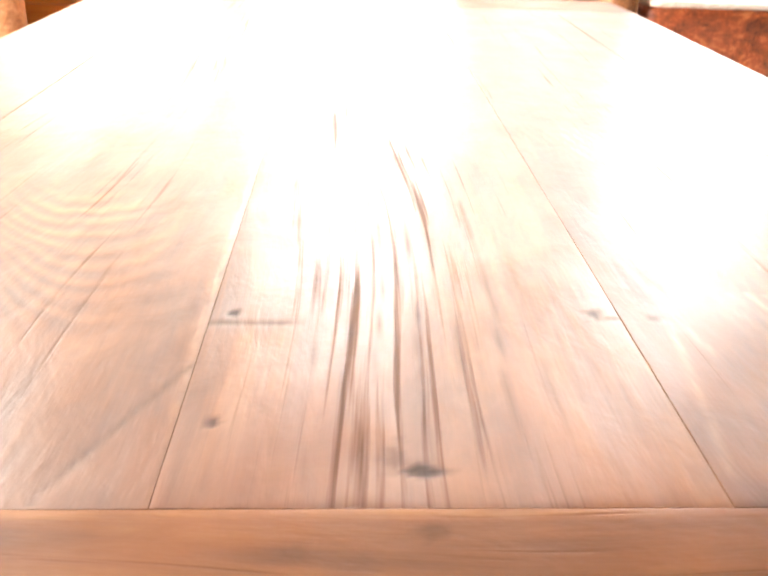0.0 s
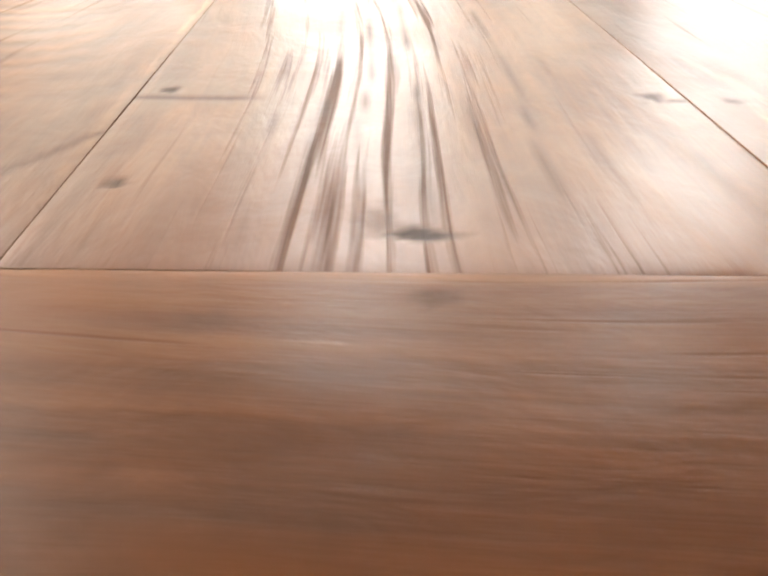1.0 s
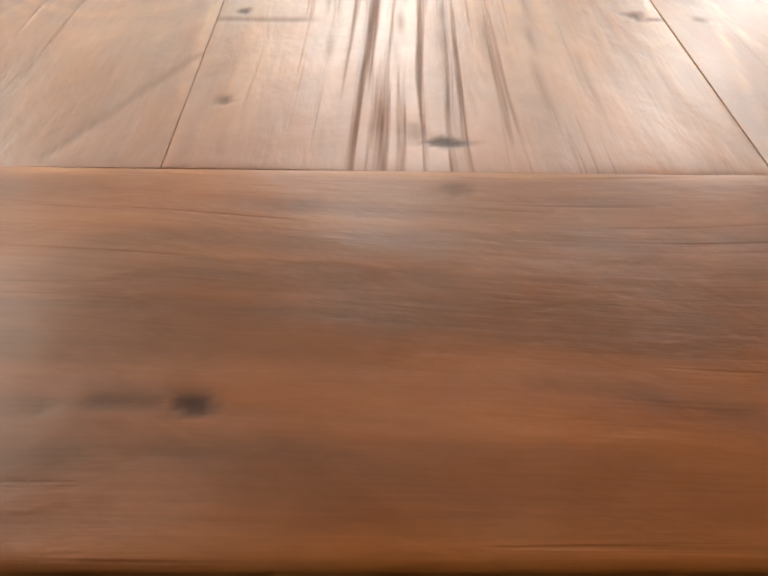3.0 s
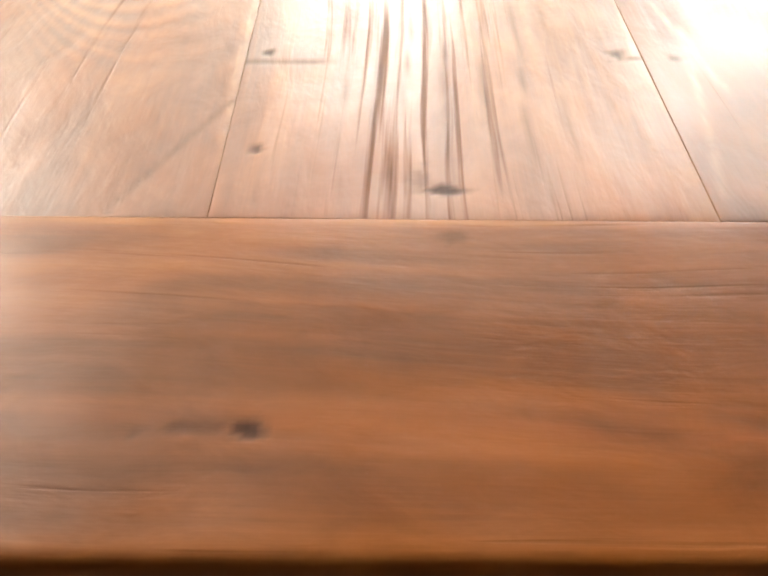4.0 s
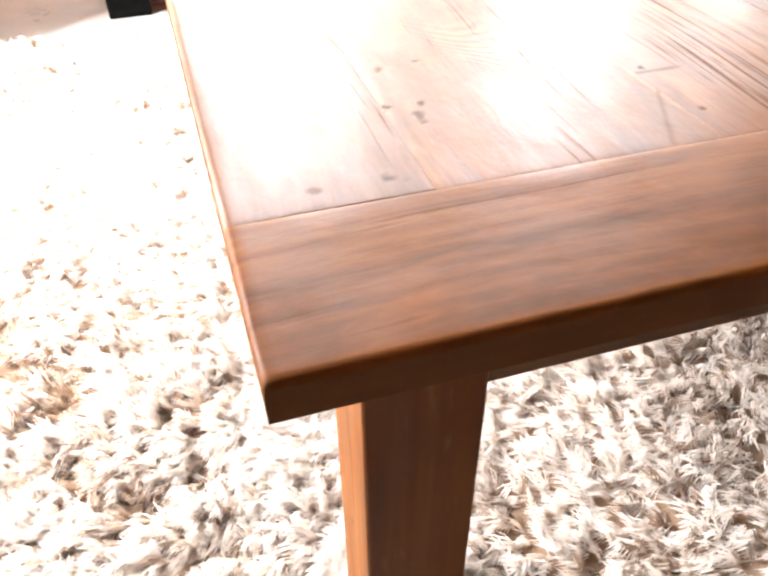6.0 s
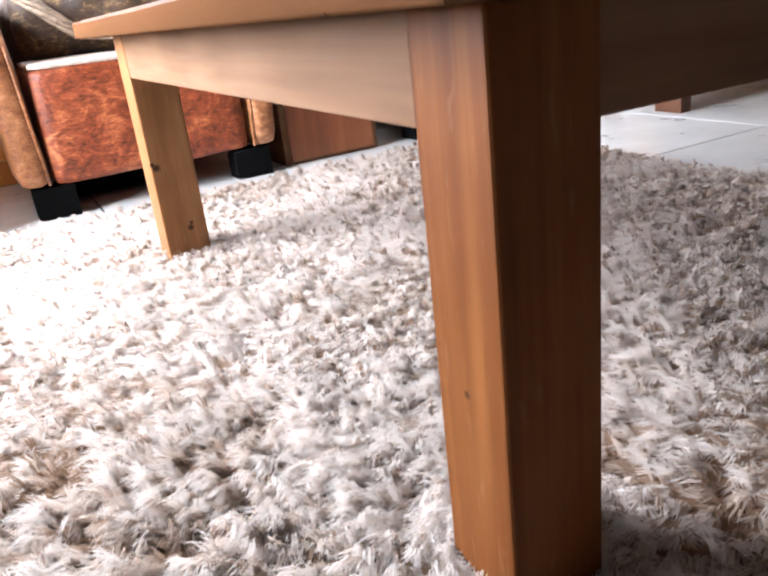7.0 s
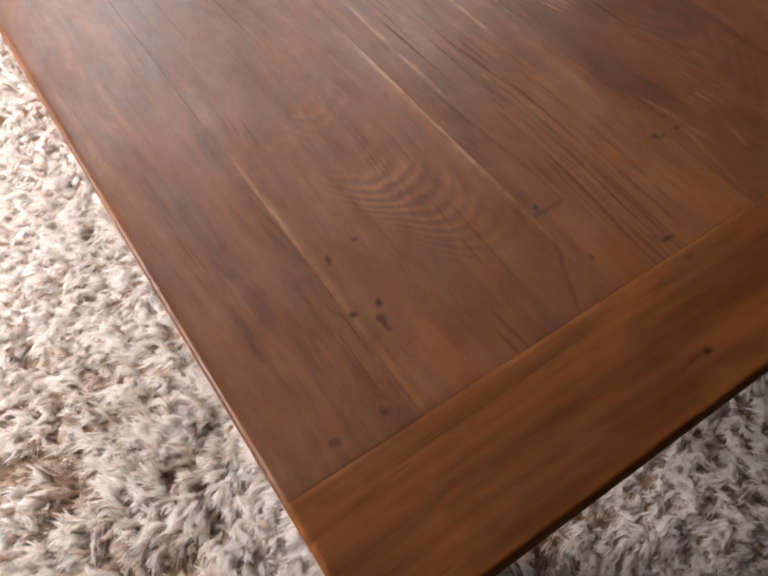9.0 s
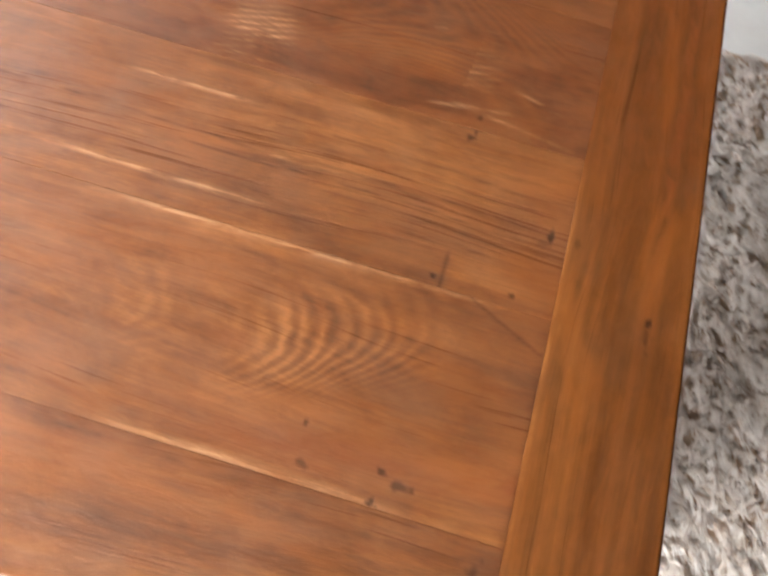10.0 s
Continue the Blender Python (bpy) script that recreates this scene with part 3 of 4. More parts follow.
    starts = np.concatenate([np.arange(len(qd)) * 4, len(qd) * 4 + np.arange(len(tr)) * 3])
    me.polygons.add(len(starts))
    me.polygons.foreach_set("loop_start", starts.astype(np.int32))
    me.update(calc_edges=True)
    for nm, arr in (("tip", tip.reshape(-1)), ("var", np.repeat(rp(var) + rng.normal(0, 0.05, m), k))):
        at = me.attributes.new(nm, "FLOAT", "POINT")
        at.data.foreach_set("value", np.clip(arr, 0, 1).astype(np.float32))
    me.shade_smooth()
    # soft wool: the normals follow the yarns' round shape
    nor /= np.linalg.norm(nor, axis=2, keepdims=True)
    me.normals_split_custom_set_from_vertices(nor.reshape(-1, 3))
    return me


rug = empty("rug", 0, 0, 0, 0, "thick cream shaggy wool rug under the coffee table", "rug")
part("backing", box(RUG[0], RUG[1], RUG[2], RUG[3], FLOOR, FLOOR + 0.008, 0.003), M_BACKING, rug)
rng = np.random.default_rng(5)


def pile_bed(step):
    """The dense woolly roots of the pile, below the yarns; coloured darker for the shade between them."""
    xs, ys = np.arange(RUG[0], RUG[1] + step, step), np.arange(RUG[2], RUG[3] + step, step)
    X, Y = np.meshgrid(np.minimum(xs, RUG[1]), np.minimum(ys, RUG[3]))
    d, ox, oy, num = tufts(X.ravel(), Y.ravel(), 0.016, 3)
    d2, px, py, num2 = tufts(X.ravel(), Y.ravel(), 0.062, 4)
    rim = np.minimum(np.minimum(X - RUG[0], RUG[1] - X), np.minimum(Y - RUG[2], RUG[3] - Y)).ravel()
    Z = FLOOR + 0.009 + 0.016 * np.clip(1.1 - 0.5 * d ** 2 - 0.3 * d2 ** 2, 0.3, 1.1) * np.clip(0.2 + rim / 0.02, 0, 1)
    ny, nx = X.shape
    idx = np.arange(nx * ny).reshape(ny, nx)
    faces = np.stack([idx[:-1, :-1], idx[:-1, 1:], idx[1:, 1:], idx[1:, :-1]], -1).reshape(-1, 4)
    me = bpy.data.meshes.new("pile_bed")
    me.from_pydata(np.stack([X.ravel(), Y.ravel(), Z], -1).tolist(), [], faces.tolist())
    var = np.clip(0.30 - 0.28 * brown_zone(X, Y).ravel(), 0, 1)
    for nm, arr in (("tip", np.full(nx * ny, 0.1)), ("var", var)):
        at = me.attributes.new(nm, "FLOAT", "POINT")
        at.data.foreach_set("value", arr.astype(np.float32))
    me.update()
    me.shade_smooth()
    return me


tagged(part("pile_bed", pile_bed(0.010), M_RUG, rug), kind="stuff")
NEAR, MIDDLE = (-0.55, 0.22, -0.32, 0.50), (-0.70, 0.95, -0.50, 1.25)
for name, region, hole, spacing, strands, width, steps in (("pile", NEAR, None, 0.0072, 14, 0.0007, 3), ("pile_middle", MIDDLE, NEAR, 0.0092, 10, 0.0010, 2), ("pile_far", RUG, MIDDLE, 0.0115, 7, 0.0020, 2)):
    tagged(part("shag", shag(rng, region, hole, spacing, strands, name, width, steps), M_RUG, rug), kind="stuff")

# ---------------------------------------------------------------- coffee table
TW, TL, SEAM, THICK = 0.833, 1.272, 0.125, 0.030
LEG_IN, LEG = 0.058, 0.083
JOINTS = [0.0, 0.128, 0.332, 0.514, 0.70, TW]

# dark marks in the wood: x, y, half length across, half length along, depth
MARKS = [
    (0.345, 0.165, .0040, .0045, .9), (0.416, 0.141, .0130, .0035, 1.0), (0.408, 0.147, .0050, .0090, .5),
    (0.503, 0.241, .0045, .0050, .9), (0.529, 0.238, .0050, .0035, .6), (0.417, 0.115, .0060, .0045, .35),
    (0.357, 0.038, .0065, .0040, 1.0), (0.345, 0.039, .0100, .0035, .5), (0.133, 0.236, .0040, .0040, .9),
    (0.158, 0.235, .0035, .0055, .9), (0.150, 0.217, .0040, .0120, .75), (0.104, 0.145, .0055, .0045, .7),
    (0.057, 0.145, .0065, .0050, .6), (0.146, 0.300, .0040, .0070, .7), (0.178, 0.306, .0035, .0030, .7),
    (0.342, 0.239, .0035, .0035, 1.0), (0.510, 0.238, .0060, .0030, .6),
]


def smooth_noise(x, y, seed, n=7):
    """Cheap smooth field from a few sines."""
    r = np.random.default_rng(seed)
    out = np.zeros_like(x)
    for _ in range(n):
        a, b, ph = r.normal(0, 1), r.normal(0, 1), r.uniform(0, 6.28)
        out += np.sin(a * x + b * y + ph)
    return out / n ** 0.5


def cuts(a, b, step, fine=(0.0, 0.0007, 0.0017, 0.0032, 0.0055)):
    """Stations from a to b, close together at both ends."""
    m = max(2, int((b - a - 2 * fine[-1]) / step))
    inner = np.linspace(a + fine[-1], b - fine[-1], m + 1)
    return np.concatenate([[a + f for f in fine[:-1]], inner, [b - f for f in fine[:-1][::-1]]])


def board(name, x0, x1, y0, y1, along, seed, step, parent):
    """One board of the top: a fine upper skin with worn edges, sides and underside."""
    xs, ys = cuts(x0, x1, step), cuts(y0, y1, step)
    if y0 < 0.3:
        ys = np.concatenate([ys[ys < y0 + 0.0055], np.arange(y0 + 0.0055, min(0.345, y1 - 0.0056), 0.0018), ys[ys > min(0.346, y1 - 0.0056)]])
    X, Y = np.meshgrid(xs, ys)
    edge = np.minimum(np.minimum(X - x0, x1 - X), np.minimum(Y - y0, y1 - Y))
    wob = 0.0005 * smooth_noise(X * 40, Y * 22, seed + 50)
    wob = wob * (0.2 + 0.8 * np.clip(edge / 0.03, 0, 1))
    worn = 0.5 + 0.5 * np.tanh(smooth_noise(X * 22, Y * 22, seed + 7))
    Z = TOP + 0.0002 * math.sin(seed * 5.1) - (0.0001 + 0.0002 * worn) * np.exp(-edge / 0.0020) + wob * 0.6
    # rounded outer edges of the top
    for e, outer in ((X - x0, x0 == 0.0), (x1 - X, x1 == TW), (Y - y0, y0 == 0.0), (y1 - Y, y1 == TL)):
        if outer:
            Z = Z - 0.0045 * (1 - np.sqrt(1 - np.clip(1 - e / 0.0045, 0, 1) ** 2)) * (0.75 + 0.35 * worn)
    wax = np.full_like(X, 1.0 if along == "y" else 0.32)
    for e, outer in ((X - x0, x0 == 0.0), (x1 - X, x1 == TW), (Y - y0, y0 == 0.0), (y1 - Y, y1 == TL)):
        if outer:
            wax = wax * (0.25 + 0.75 * np.clip((e - 0.002) / 0.008, 0, 1))
    # fields of the grain
    if along == "y":
        u, v = X - (x0 + x1) / 2, Y
    else:
        u, v = Y - (y0 + y1) / 2, X
    gu = u + 0.010 * smooth_noise(u * 14, v * 5, seed) + 0.003 * smooth_noise(u * 40, v * 16, seed + 1)
    gu = gu + seed * 1.37
    tone = 0.065 * smooth_noise(u * 18, v * 6, seed + 2) + 0.012 * math.sin(seed * 2.3)
    band = 0.06 * smooth_noise(u * 60, v * 3, seed + 3)
    mark, arc, fig, rub_glint, red = (np.zeros_like(X) for _ in range(5))
    if along == "y" and abs(x0 - JOINTS[1]) < 1e-3:
        # a cathedral figure: nested arcs that point to the near end, and a smaller one behind it
        cx = 0.279 - 0.30 * np.clip(Y - 0.234, -0.05, 0.16) + 0.006 * np.sin(Y * 31)
        arc = Y - ((X - cx) ** 2) * np.where(X > cx, 11.0, 28.0) + 0.008 * smooth_noise(X * 40, Y * 22, 77)
        fig = np.exp(-((X - cx) / 0.046) ** 4) * (np.clip((Y - 0.205) / 0.03, 0, 1) * np.clip((0.40 - Y) / 0.05, 0, 1) + 0.8 * np.exp(-((Y - 0.50) / 0.055) ** 4))
        fig = fig * np.clip(0.75 + 0.5 * smooth_noise(X * 26, Y * 17, 78), 0, 1)
        tone = tone + 0.05 * fig
        red = red + 0.8 * np.exp(-((X - 0.158 - 0.10 * (0.30 - Y)) / 0.017) ** 2) * np.clip((0.44 - Y) / 0.10, 0, 1) + 0.7 * np.exp(-((X - 0.229) / 0.008) ** 2 - ((Y - 0.39) / 0.016) ** 2)
        # worn joint edges, their glints put into the colour
        rub_glint = 0.9 * np.exp(-np.abs(X - 0.329) / 0.0022) * np.clip((Y - 0.16) / 0.06, 0, 1) * np.clip((0.60 - Y) / 0.12, 0, 1)
        rub_glint = np.maximum(rub_glint, 0.8 * np.exp(-np.abs(X - 0.131) / 0.002) * np.clip((Y - 0.22) / 0.06, 0, 1) * np.clip((0.50 - Y) / 0.12, 0, 1))
        # the wedge beside the joint
        wedge = np.clip((0.200 - Y) / 0.07, 0, 1) * 0.034
        inside = (X > 0.331 - wedge) & (Y < 0.2)
        tone = tone + np.where(inside, 0.07, 0.0)
        mark = np.maximum(mark, 0.40 * np.exp(-((X - (0.331 - wedge)) / 0.0020) ** 2) * (Y < 0.2) * (Y > 0.126))
    if along == "y" and abs(x0 - JOINTS[2]) < 1e-3:
        band = band + 0.26 * np.exp(-((X - 0.415) / 0.062) ** 4) * np.clip(1.1 - Y * 0.8, 0.3, 1)
        for rx, ra, rb in ((0.417, 0.33, 0.45), (0.362, 0.40, 0.62), (0.470, 0.45, 0.60)):
            rub_glint = np.maximum(rub_glint, 0.8 * np.exp(-((X - rx) / 0.002) ** 2) * np.clip((Y - ra) / 0.03, 0, 1) * np.clip((rb - Y) / 0.03, 0, 1))
        # open cracks along the grain
        for kx, ka, kb, kd, kw in ((0.4215, 0.13, 0.85, 0.75, 0.0011), (0.4065, 0.16, 0.60, 0.6, 0.0009), (0.4560, 0.14, 0.50, 0.5, 0.0010), (0.3790, 0.13, 0.34, 0.5, 0.0009),
                                   (0.3930, 0.15, 0.42, 0.4, 0.0008), (0.4390, 0.18, 0.66, 0.4, 0.0008), (0.4710, 0.14, 0.40, 0.3, 0.0008)):
            line = kx + 0.0022 * np.sin(Y * 19 + kx * 900) + 0.0009 * np.sin(Y * 57 + kx * 400)
            mark = np.maximum(mark, kd * np.exp(-((X - line) / kw) ** 2) * np.clip((Y - ka) / 0.02, 0, 1) * np.clip((kb - Y) / 0.1, 0, 1) * np.clip(0.65 + 0.6 * smooth_noise(Y * 34, kx * 90 + 0 * X, 63), 0, 1))
        mark = np.maximum(mark, 0.55 * np.exp(-((Y - 0.231) / 0.0022) ** 2) * np.clip((0.375 - X) / 0.01, 0, 1))
        tone = tone + 0.10 * np.clip((0.231 - Y) / 0.01, 0, 1) * np.clip((0.372 - X) / 0.006, 0, 1)
    if along == "y" and abs(x0 - JOINTS[3]) < 1e-3:
        arc = -Y * 0.55 + ((X - 0.625 + 0.03 * np.sin(Y * 14)) ** 2) * 24.0 + 0.012 * smooth_noise(X * 24, Y * 16, 79)
        fig = np.exp(-((X - 0.62) / 0.062) ** 4) * np.clip((0.50 - Y) / 0.15, 0, 1) * np.clip(0.55 + 0.7 * smooth_noise(X * 18, Y * 12, 80), 0, 1)
        band = band + 0.03
        # rubbed, yellowish ribs across the grain's lines, their glint painted in
        rib = 0.5 + 0.5 * np.sin((X + 0.25 * (Y - 0.48)) * 2 * math.pi / 0.0085)
        rub_glint = 0.9 * rib ** 2 * np.exp(-((X - 0.560) / 0.036) ** 4 - ((Y - 0.487) / 0.034) ** 4)
        rub_glint = np.maximum(rub_glint, 0.7 * rib ** 2 * np.exp(-((X - 0.60) / 0.045) ** 4 - ((Y - 0.29) / 0.05) ** 4) * (smooth_noise(X * 60, Y * 60, 91) > 0.3))
        # pale strokes beside the joint: highlights on its ridges, painted in
        for ax, ay, slope, end in ((0.519, 0.135, 0.16, 0.275), (0.546, 0.205, -0.16, 0.300), (0.560, 0.155, 0.30, 0.215)):
            rub_glint = np.maximum(rub_glint, 0.5 * np.exp(-((X - ax - slope * (Y - ay)) / 0.0016) ** 2) * np.clip((Y - ay) / 0.01, 0, 1) * np.clip((end - Y) / 0.02, 0, 1))
    if along == "y" and x0 > 0.5:
        # the two redder planks, also darkened for the light's falloff to the east
        tone = tone - 0.11
        red = red + 0.35
    if along == "y" and abs(x0 - JOINTS[0]) < 1e-3:
        tone = tone - 0.02
    if along == "y":
        # redder wood where the planks meet the end board
        red = np.clip(red + 0.55 * np.exp(-(Y - SEAM) / 0.09) * np.clip(0.5 + 0.6 * smooth_noise(X * 20, Y * 9, 62), 0, 1), 0, 1)
    if along == "x":
        # long dark and reddish stripes of the end board; darkened eastwards for the light's falloff
        tone = tone * 0.6 - 0.08 - 0.09 * np.clip((v - 0.36) / 0.25, 0, 1) + 0.12 * smooth_noise(u * 150, v * 2.2, seed + 31) + 0.075 * smooth_noise(u * 330, v * 2.0, seed + 33) - 0.06 * np.exp(-((u + 0.024) / 0.005) ** 2) + 0.05 * np.exp(-((u + 0.006) / 0.012) ** 2)
        red = np.clip(0.75 * np.exp(-((u + 0.024 - 0.004 * np.sin(v * 7)) / 0.0055) ** 2) * np.clip(0.4 + (v - 0.30) * 3, 0.15, 1) + 0.50 * np.clip((v - 0.36) / 0.25, 0, 1), 0, 1)
        band = band + 0.17 * np.exp(-((u - 0.036) / 0.016) ** 2)
        # the worn lip along the planks' ends, its highlight painted as a paler tone
        lip = np.clip(0.75 + 0.5 * smooth_noise(X * 30, X * 11, 61), 0, 1) * (1 - 0.8 * np.exp(-((X - 0.326) / 0.016) ** 2)) * np.clip((0.64 - X) / 0.15, 0.1, 1)
        tone = tone + 0.24 * lip * np.exp(-((y1 - 0.0020 - Y) / 0.0024) ** 2)
    for mx, my, a, b, dep in MARKS:
        rr = np.sqrt(((X - mx) / a) ** 2 + ((Y - my) / b) ** 2) * (1 + 0.30 * smooth_noise(X * 420, Y * 420, int(mx * 1000)))
        mark = np.maximum(mark, dep * np.clip(1.7 - 1.7 * rr, 0, 1))
        bulge = np.exp(-(((X - mx) / 0.020) ** 2 + ((Y - my) / 0.030) ** 2))
        gu = gu + np.sign(u - ((mx - (x0 + x1) / 2) if along == "y" else (my - (y0 + y1) / 2))) * 0.0008 * bulge * dep
    Z = Z - 0.0002 * np.clip(mark, 0, 1)
    ny, nx = X.shape
    co = np.stack([X, Y, Z], -1).reshape(-1, 3)
    idx = np.arange(nx * ny).reshape(ny, nx)
    faces = np.stack([idx[:-1, :-1], idx[:-1, 1:], idx[1:, 1:], idx[1:, :-1]], -1).reshape(-1, 4)
    # the sides, from the rim down to the underside
    rim = np.concatenate([idx[0, :], idx[1:, -1], idx[-1, -2::-1], idx[-2:0:-1, 0]])
    upper = co[rim].copy()
    low = upper.copy()
    low[:, 2] = TOP - THICK + 0.003
    under = low.copy()
    c = np.array([(x0 + x1) / 2, (y0 + y1) / 2, 0])
    under[:, 2] = TOP - THICK
    under[:, :2] -= np.sign(under[:, :2] - c[:2]) * 0.003
    m = len(rim)
    lu = nx * ny + np.arange(m)
    la, lb = lu + m, lu + 2 * m
    nxt = lambda a: np.roll(a, -1)
    f2 = np.stack([lu, la, nxt(la), nxt(lu)], -1)
    f3 = np.stack([la, lb, nxt(lb), nxt(la)], -1)
    allco = np.concatenate([co, upper, low, under])
    me = bpy.data.meshes.new(name)
    me.from_pydata(allco.tolist(), [], faces.tolist() + f2.tolist() + f3.tolist() + [lb[::-1].tolist()])
    run = upper[:, 0] + upper[:, 1]

    def put(nm, arr):
        flat = arr.reshape(-1)
        if nm == "gu":
            sides = [np.full(m, seed * 1.37 + k) + 0.004 * np.sin(run * 7 + seed) for k in (0.30, 0.327, 0.333)]
        elif nm == "gv":
            sides = [run + seed * 0.9] * 3
        elif nm == "tone":
            sides = [flat[rim] * 0.3 + 0.04] * 3
        else:
            sides = [np.zeros(m)] * 3
        at = me.attributes.new(nm, "FLOAT", "POINT")
        at.data.foreach_set("value", np.concatenate([flat] + sides).astype(np.float32))

    for nm, arr in (("gu", gu), ("gv", v + seed * 0.9), ("mark", np.clip(mark, 0, 1)), ("tone", tone), ("band", band), ("arc", arc), ("fig", fig), ("rub_glint", np.clip(rub_glint, 0, 1)), ("red", red), ("wax", wax)):
        put(nm, arr)
    me.update()
    me.shade_smooth()
    me.set_sharp_from_angle(angle=radians(50))
    ob = part(name, me, M_TOP, parent)
    return ob


table = empty("coffee_table", 0, 0, 0, 0, "old waxed brown wooden coffee table with planked top and square legs", "coffee table")
board("end_board", 0.0, TW, 0.0, SEAM - 0.0001, "x", 11, 0.0025, table)
board("end_board", 0.0, TW, TL - SEAM + 0.0002, TL, "x", 12, 0.008, table)
for k, (a, b) in enumerate(zip(JOINTS, JOINTS[1:])):
    board("plank", a + (0.00015 if k else 0), b - (0.00015 if k < 4 else 0), SEAM + 0.0001, TL - SEAM - 0.0002, "y", 21 + k, 0.0025 if k < 4 else 0.004, table)
for a, b, c, d in [(0.002, TW - 0.002, SEAM - 0.002, SEAM + 0.002), (0.002, TW - 0.002, TL - SEAM - 0.002, TL - SEAM + 0.002)] + [(j - 0.002, j + 0.002, SEAM + 0.0025, TL - SEAM - 0.0025) for j in JOINTS[1:-1]]:
    part("joint_filler", box(a, b, c, d, TOP - THICK + 0.003, TOP - 0.0013, 0), M_JOINT, table, "dark dirt and wax in the joint")
LX = (LEG_IN, TW - LEG_IN - LEG)
LY = (0.052, TL - 0.052 - LEG)
for lx in LX:
    for ly in LY:
        knotty = lx == LX[0] and ly == LY[1]
        part("leg", box(0, LEG, 0, LEG, FLOOR + 0.006, TOP - THICK - 0.0005, 0.004, 3), M_LEG_KNOTS if knotty else M_LEG, table, at=pose(lx, ly, 0))
for sx in (LX[0] + 0.002, LX[1] + LEG - 0.024):
    part("apron", box(sx, sx + 0.022, LY[0] + LEG, LY[1], 0.345, TOP - THICK - 0.0005, 0.002), M_APRON_Y, table)
for sy in (LY[0] + 0.004, LY[1] + LEG - 0.026):
    part("apron", box(LX[0] + LEG, LX[1], sy, sy + 0.022, 0.345, TOP - THICK - 0.0005, 0.002), M_APRON_X, table)

# ---------------------------------------------------------------- armchairs


def armchair(x, y, rz, label, fur=True, width=0.745):
    """Low leather club chair; origin at the middle of its front, on the floor."""
    ch = empty("armchair", x, y, FLOOR, rz, label, "armchair", "leather chairs round the table")
    w = width / 2
    a = 0.092
    part("seat_base", cushion(-w + a, w - a, 0.0, 0.70, 0.085, 0.398, 0.026, 0.006, 14, 1), M_LEATHER, ch, "rust leather front", True)
    # added black block, stands in for the shadow beneath the seat
    part("shadow_block", box(-w + 0.12, w - 0.26, 0.20, 0.70, 0.012, 0.0845, 0.003), M_BLACK, ch, "added black block for the shadow under the chair")
    # thin pale sheet: the window's light on the seat is put into its colour
    part("seat_top", cushion(-w + a + 0.008, w - a - 0.008, 0.002, 0.46, 0.388, 0.409, 0.010, 0.002, 12, 5), M_SEAT, ch, "worn top of the seat cushion, painted pale for window light", True)
    for s in (-1, 1):
        x0, x1 = (-w, -w + a) if s < 0 else (w - a, w)
        bm = cushion(x0, x1, -0.012, 0.80, 0.085, 0.590, 0.040, 0.004, 10, 3 + s)
        for v in bm.verts:
            v.co.x += s * 0.055 * max(0.0, v.co.z - 0.1)
        arm = part("armrest", bm, M_ARM, ch, "tan leather armrest", True)
        xs = x1 - 0.012 if s < 0 else x0 + 0.012
        pip = bmesh.new()
        bmesh.ops.create_cone(pip, cap_ends=True, segments=8, radius1=0.005, radius2=0.005, depth=0.43)
        bmesh.ops.translate(pip, verts=pip.verts, vec=(xs, 0.0, 0.31))
        for v in pip.verts:
            v.co.x += s * 0.055 * max(0.0, v.co.z - 0.1)
        part("piping", pip, M_ARM, arm, smooth=True)
    back = cushion(-w + a, w - a, 0.38, 0.70, 0.33, 0.600, 0.06, 0.012, 12, 6)
    for v in back.verts:
        v.co.y += 0.16 * max(0.0, v.co.z - 0.36)
    part("backrest", back, M_DARK, ch, "dark brown leather back cushion", True)
    part("back_panel", cushion(-w + 0.02, w - 0.02, 0.74, 0.84, 0.09, 0.590, 0.03, 0.003, 6, 8), M_LEATHER, ch, smooth=True)
    for fx in (-w + 0.03, w - 0.145):
        for fy in (0.005, 0.72):
            part("foot", box(fx, fx + 0.112, fy, fy + 0.085, 0.0, 0.088, 0.004), M_BLACK, ch, "black block foot")
    return ch


armchair(0.208, 1.875, 0, "worn rust leather armchair with tan arms and black feet")
armchair(1.425, 1.915, 0, "worn rust leather armchair with dark back cushion beside the side cabinet")
armchair(-0.715, 1.62, 22, "worn rust leather armchair angled beside the window")

# crumpled cushion before the first chair's back


def crumpled():
    bm = cushion(-0.272, 0.272, -0.06, 0.06, -0.115, 0.085, 0.055, 0.02, 24, 9)
    for v in bm.verts:
        k = noise.noise(v.co * 16.0) + 0.5 * noise.noise(v.co * 38.0)
        v.co += v.co.normalized() * k * 0.012
        v.co.z += 0.018 * math.sin(v.co.x * 17.0 + 1.0) * max(0.0, v.co.z / 0.085)
    return bm


fur = part("cushion", crumpled(), M_FUR, smooth=True, at=pose(0.215, 2.22, 0.485, -10, 0, 0))


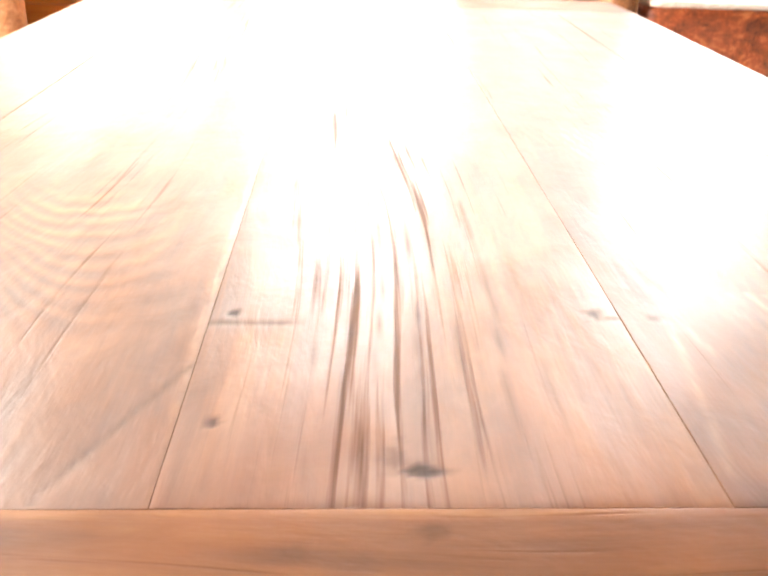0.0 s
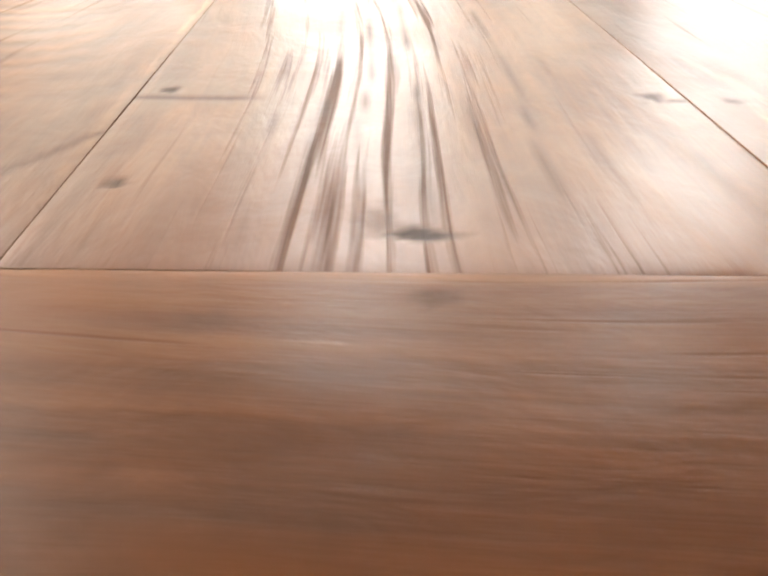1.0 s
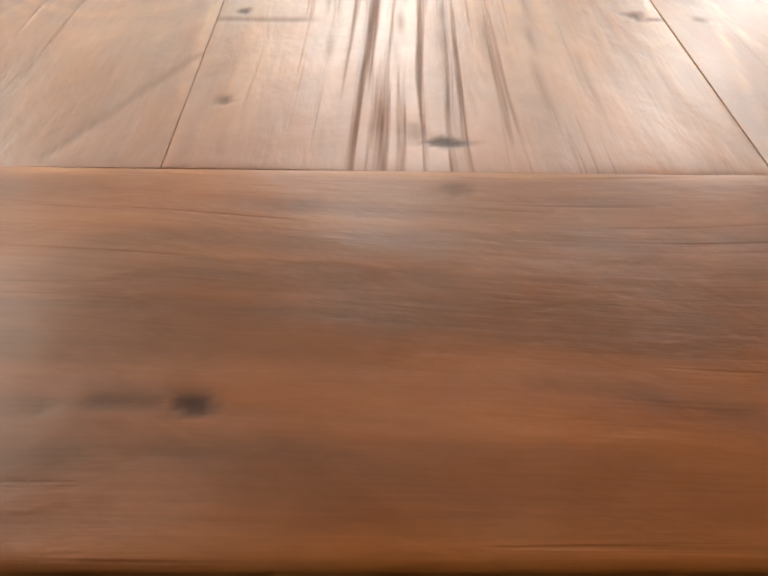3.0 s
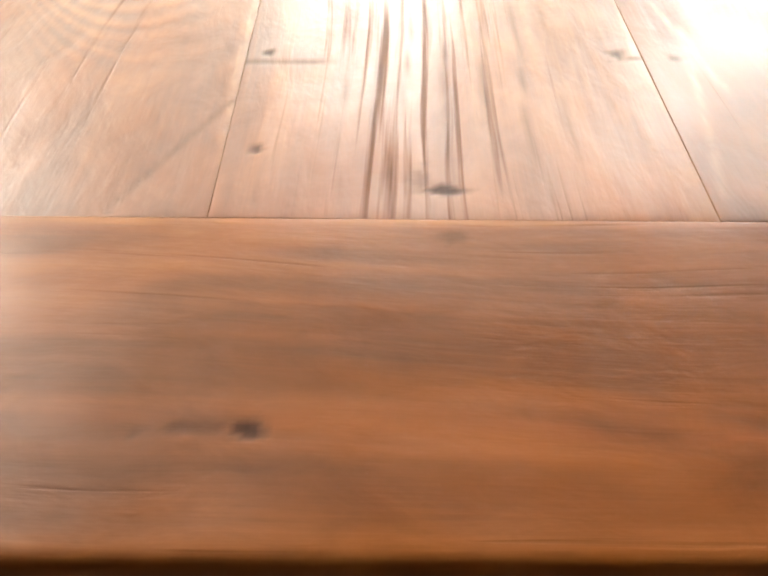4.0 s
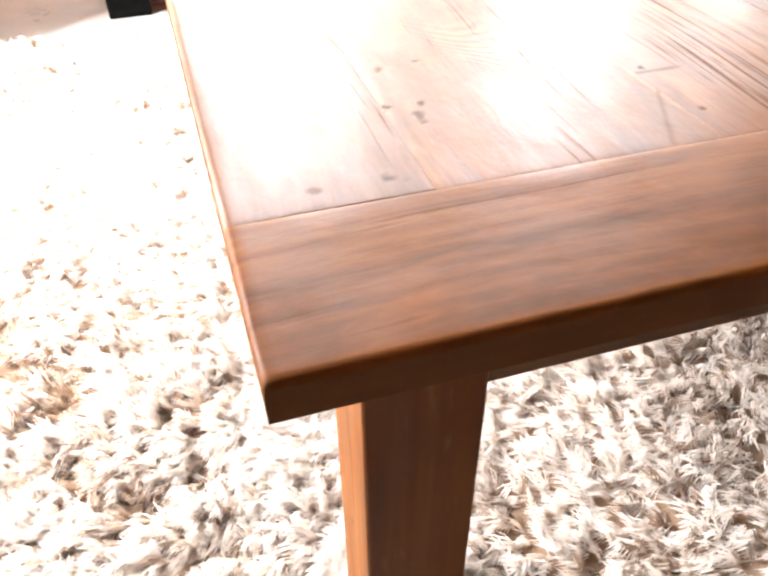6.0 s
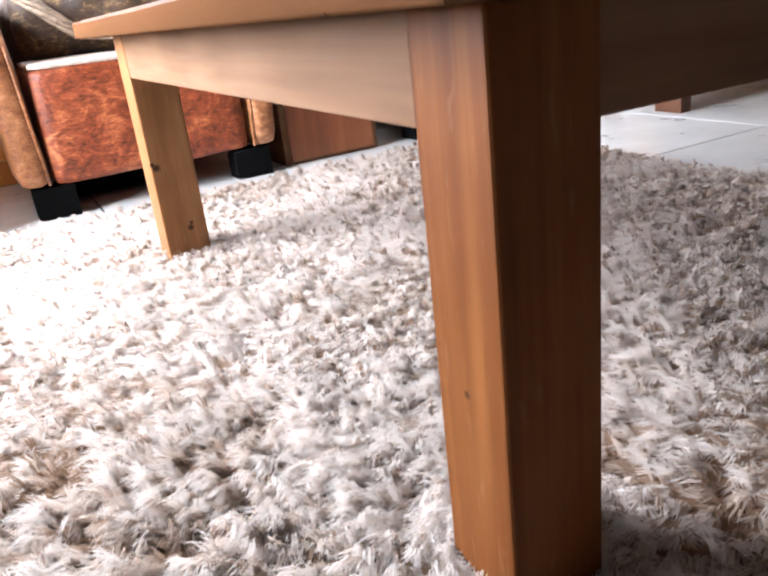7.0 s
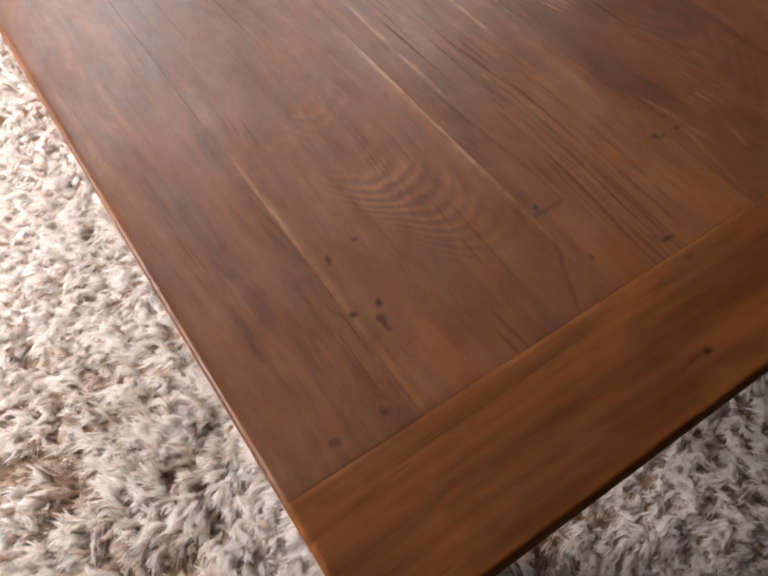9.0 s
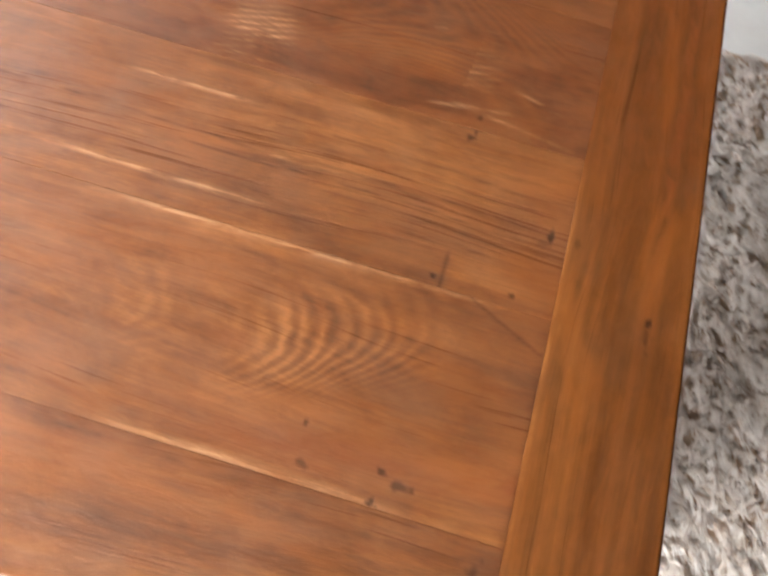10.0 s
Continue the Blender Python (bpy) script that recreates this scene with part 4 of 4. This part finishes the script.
def roll(points, r0, r1, locks=5, steps=36):
    """A rumpled roll of hide: several ragged locks twisted about a bent line."""
    bm = bmesh.new()
    for m in range(locks):
        rings = []
        for i in range(steps + 1):
            k = i / steps
            f = k * (len(points) - 1)
            j = min(int(f), len(points) - 2)
            R = r0 + (r1 - r0) * k
            tw = 2 * math.pi * m / locks + k * 5.0
            c = Vector(points[j]).lerp(Vector(points[j + 1]), f - j) + Vector((0.35 * math.cos(tw), 0.6 * math.sin(tw) - 0.3, 0.75 * math.cos(tw))) * R
            c += Vector((0, 0, 0.35 * R * noise.noise(Vector((k * 9, m * 3.7, 0)))))
            ring = []
            for a in range(7):
                an = 2 * math.pi * a / 7
                r = R * 0.50 * (0.25 + 0.75 * math.sin(math.pi * (0.08 + 0.84 * k))) * (1 + 0.45 * noise.noise(Vector((k * 26, a * 1.3, m * 5.1))))
                ring.append(bm.verts.new(c + Vector((math.cos(an) * r * 0.6, math.sin(an) * r * 0.8, math.cos(an) * r))))
            rings.append(ring)
        for p, q in zip(rings, rings[1:]):
            for a in range(7):
                bm.faces.new((p[a], p[(a + 1) % 7], q[(a + 1) % 7], q[a]))
        bm.faces.new(rings[0][::-1])
        bm.faces.new(rings[-1])
    bmesh.ops.recalc_face_normals(bm, faces=bm.faces[:])
    return bm


part("fold", roll([(-0.250, -0.055, 0.065), (-0.190, -0.062, 0.015), (-0.105, -0.066, -0.062), (-0.015, -0.064, -0.080), (0.04, -0.058, -0.085)], 0.020, 0.009), M_PALEHIDE, fur, "pale twisted fold", True)
# the highlight on the cushion's upper edge, built as a pale roll
part("fold", roll([(-0.245, 0.0, 0.075), (-0.14, -0.02, 0.062), (-0.04, -0.02, 0.052), (0.08, -0.02, 0.074), (0.18, -0.01, 0.088), (0.25, 0.0, 0.080)], 0.014, 0.012), M_PALEHIDE, fur, "rumpled upper rim, its highlight painted pale", True)
tagged(fur, "crumpled dark brown cushion with pale creases on the armchair", "cushion")

# ---------------------------------------------------------------- side cabinet between the chairs
cab = empty("side_cabinet", 0.612, 1.925, FLOOR, 0, "small brown side cabinet with white edged top, drawer and white knob", "side cabinet")
part("body", box(0, 0.335, 0.012, 0.36, 0.0, 0.469, 0.003), M_APRON_Y, cab, "dull brown wooden carcass")
part("top", box(-0.012, 0.347, -0.006, 0.372, 0.4692, 0.490, 0.003), M_CABTOP, cab, "orange brown wooden top")
part("edge_strip", box(-0.012, 0.347, -0.012, -0.0062, 0.4680, 0.4905, 0.002), M_WHITE, cab, "white painted front edge")
drawer = part("drawer", box(0.018, 0.317, 0.0, 0.0118, 0.335, 0.467, 0.003), M_CABINET, cab)
part("knob", lathe([(0.004, 0), (0.005, 0.012), (0.013, 0.018), (0.015, 0.025), (0.010, 0.032), (0.002, 0.034)]), M_KNOB, drawer, "white ceramic knob", True, at=pose(0.109, 0.0, 0.452, 90))
door = part("cabinet_door", box(0.018, 0.317, 0.0, 0.0118, 0.012, 0.330, 0.003), M_CABINET, cab)
part("pull", lathe([(0.024, 0), (0.027, 0.004), (0.022, 0.010), (0.004, 0.012)]), M_GREYKNOB, door, "grey round pull", True, at=pose(0.19, 0.0, 0.18, 90))

# ---------------------------------------------------------------- low oak sideboard
sb = empty("sideboard", 1.84, 1.45, FLOOR, 0, "low golden oak sideboard on dark square corner posts", "sideboard")
part("body", box(0.052, 0.898, 0.016, 0.404, 0.068, 0.4995, 0.004), M_OAK, sb, "golden oak panels")
part("top", box(-0.012, 0.962, -0.012, 0.432, 0.5002, 0.525, 0.004), M_OAK, sb)
for fx in (0.0, 0.90):
    part("rail", box(fx + 0.012, fx + 0.038, 0.1105, 0.3095, 0.072, 0.10, 0.002), M_POST, sb, "brown lower rail")
    for fy in (0.0, 0.31):
        part("leg", box(fx, fx + 0.05, fy, fy + 0.11, 0.0, 0.4995, 0.003), M_POST, sb, "brown corner post")

# framed print on the sill
fr = empty("picture_frame", -0.56, WALL_Y - 0.04, 0.392, 0, "small white framed grey print on the window sill", "picture frame")
for a, b, c, d in ((-0.10, -0.075, 0, 0.20), (0.075, 0.10, 0, 0.20), (-0.075, 0.075, 0, 0.045), (-0.075, 0.075, 0.175, 0.20)):
    part("frame_side", box(a, b, 0, 0.014, c, d, 0.002), M_WHITE, fr)
part("print", box(-0.0748, 0.0748, 0.006, 0.010, 0.0452, 0.1748, 0), M_PHOTO, fr)

# ---------------------------------------------------------------- pieces of the setting
# pine cladding boards below the sill
zs = [FLOOR + 0.002, 0.050, 0.135, 0.217, 0.300, 0.364]
for z0, z1 in zip(zs, zs[1:]):
    me = mesh_from(box(ROOM[0], ADDED_DOOR[0] - 0.04, -0.016, 0.0, z0 + 0.0015, z1 - 0.0015, 0.004), "cladding_board")
    part("cladding_board", me, M_PINE, wall_north, at=pose(0, WALL_Y + 0.019, 0))
# floor tiles
TILE = 0.585
tile_mesh = mesh_from(box(0.003, TILE - 0.003, 0.003, TILE - 0.003, -0.004, 0.0, 0.0012, 1), "tile")
for i in range(-3, 6):
    for j in range(-7, 3):
        part("tile", tile_mesh, M_TILE, floor_ob, at=pose(i * TILE + 0.03, j * TILE + 1.095, FLOOR))
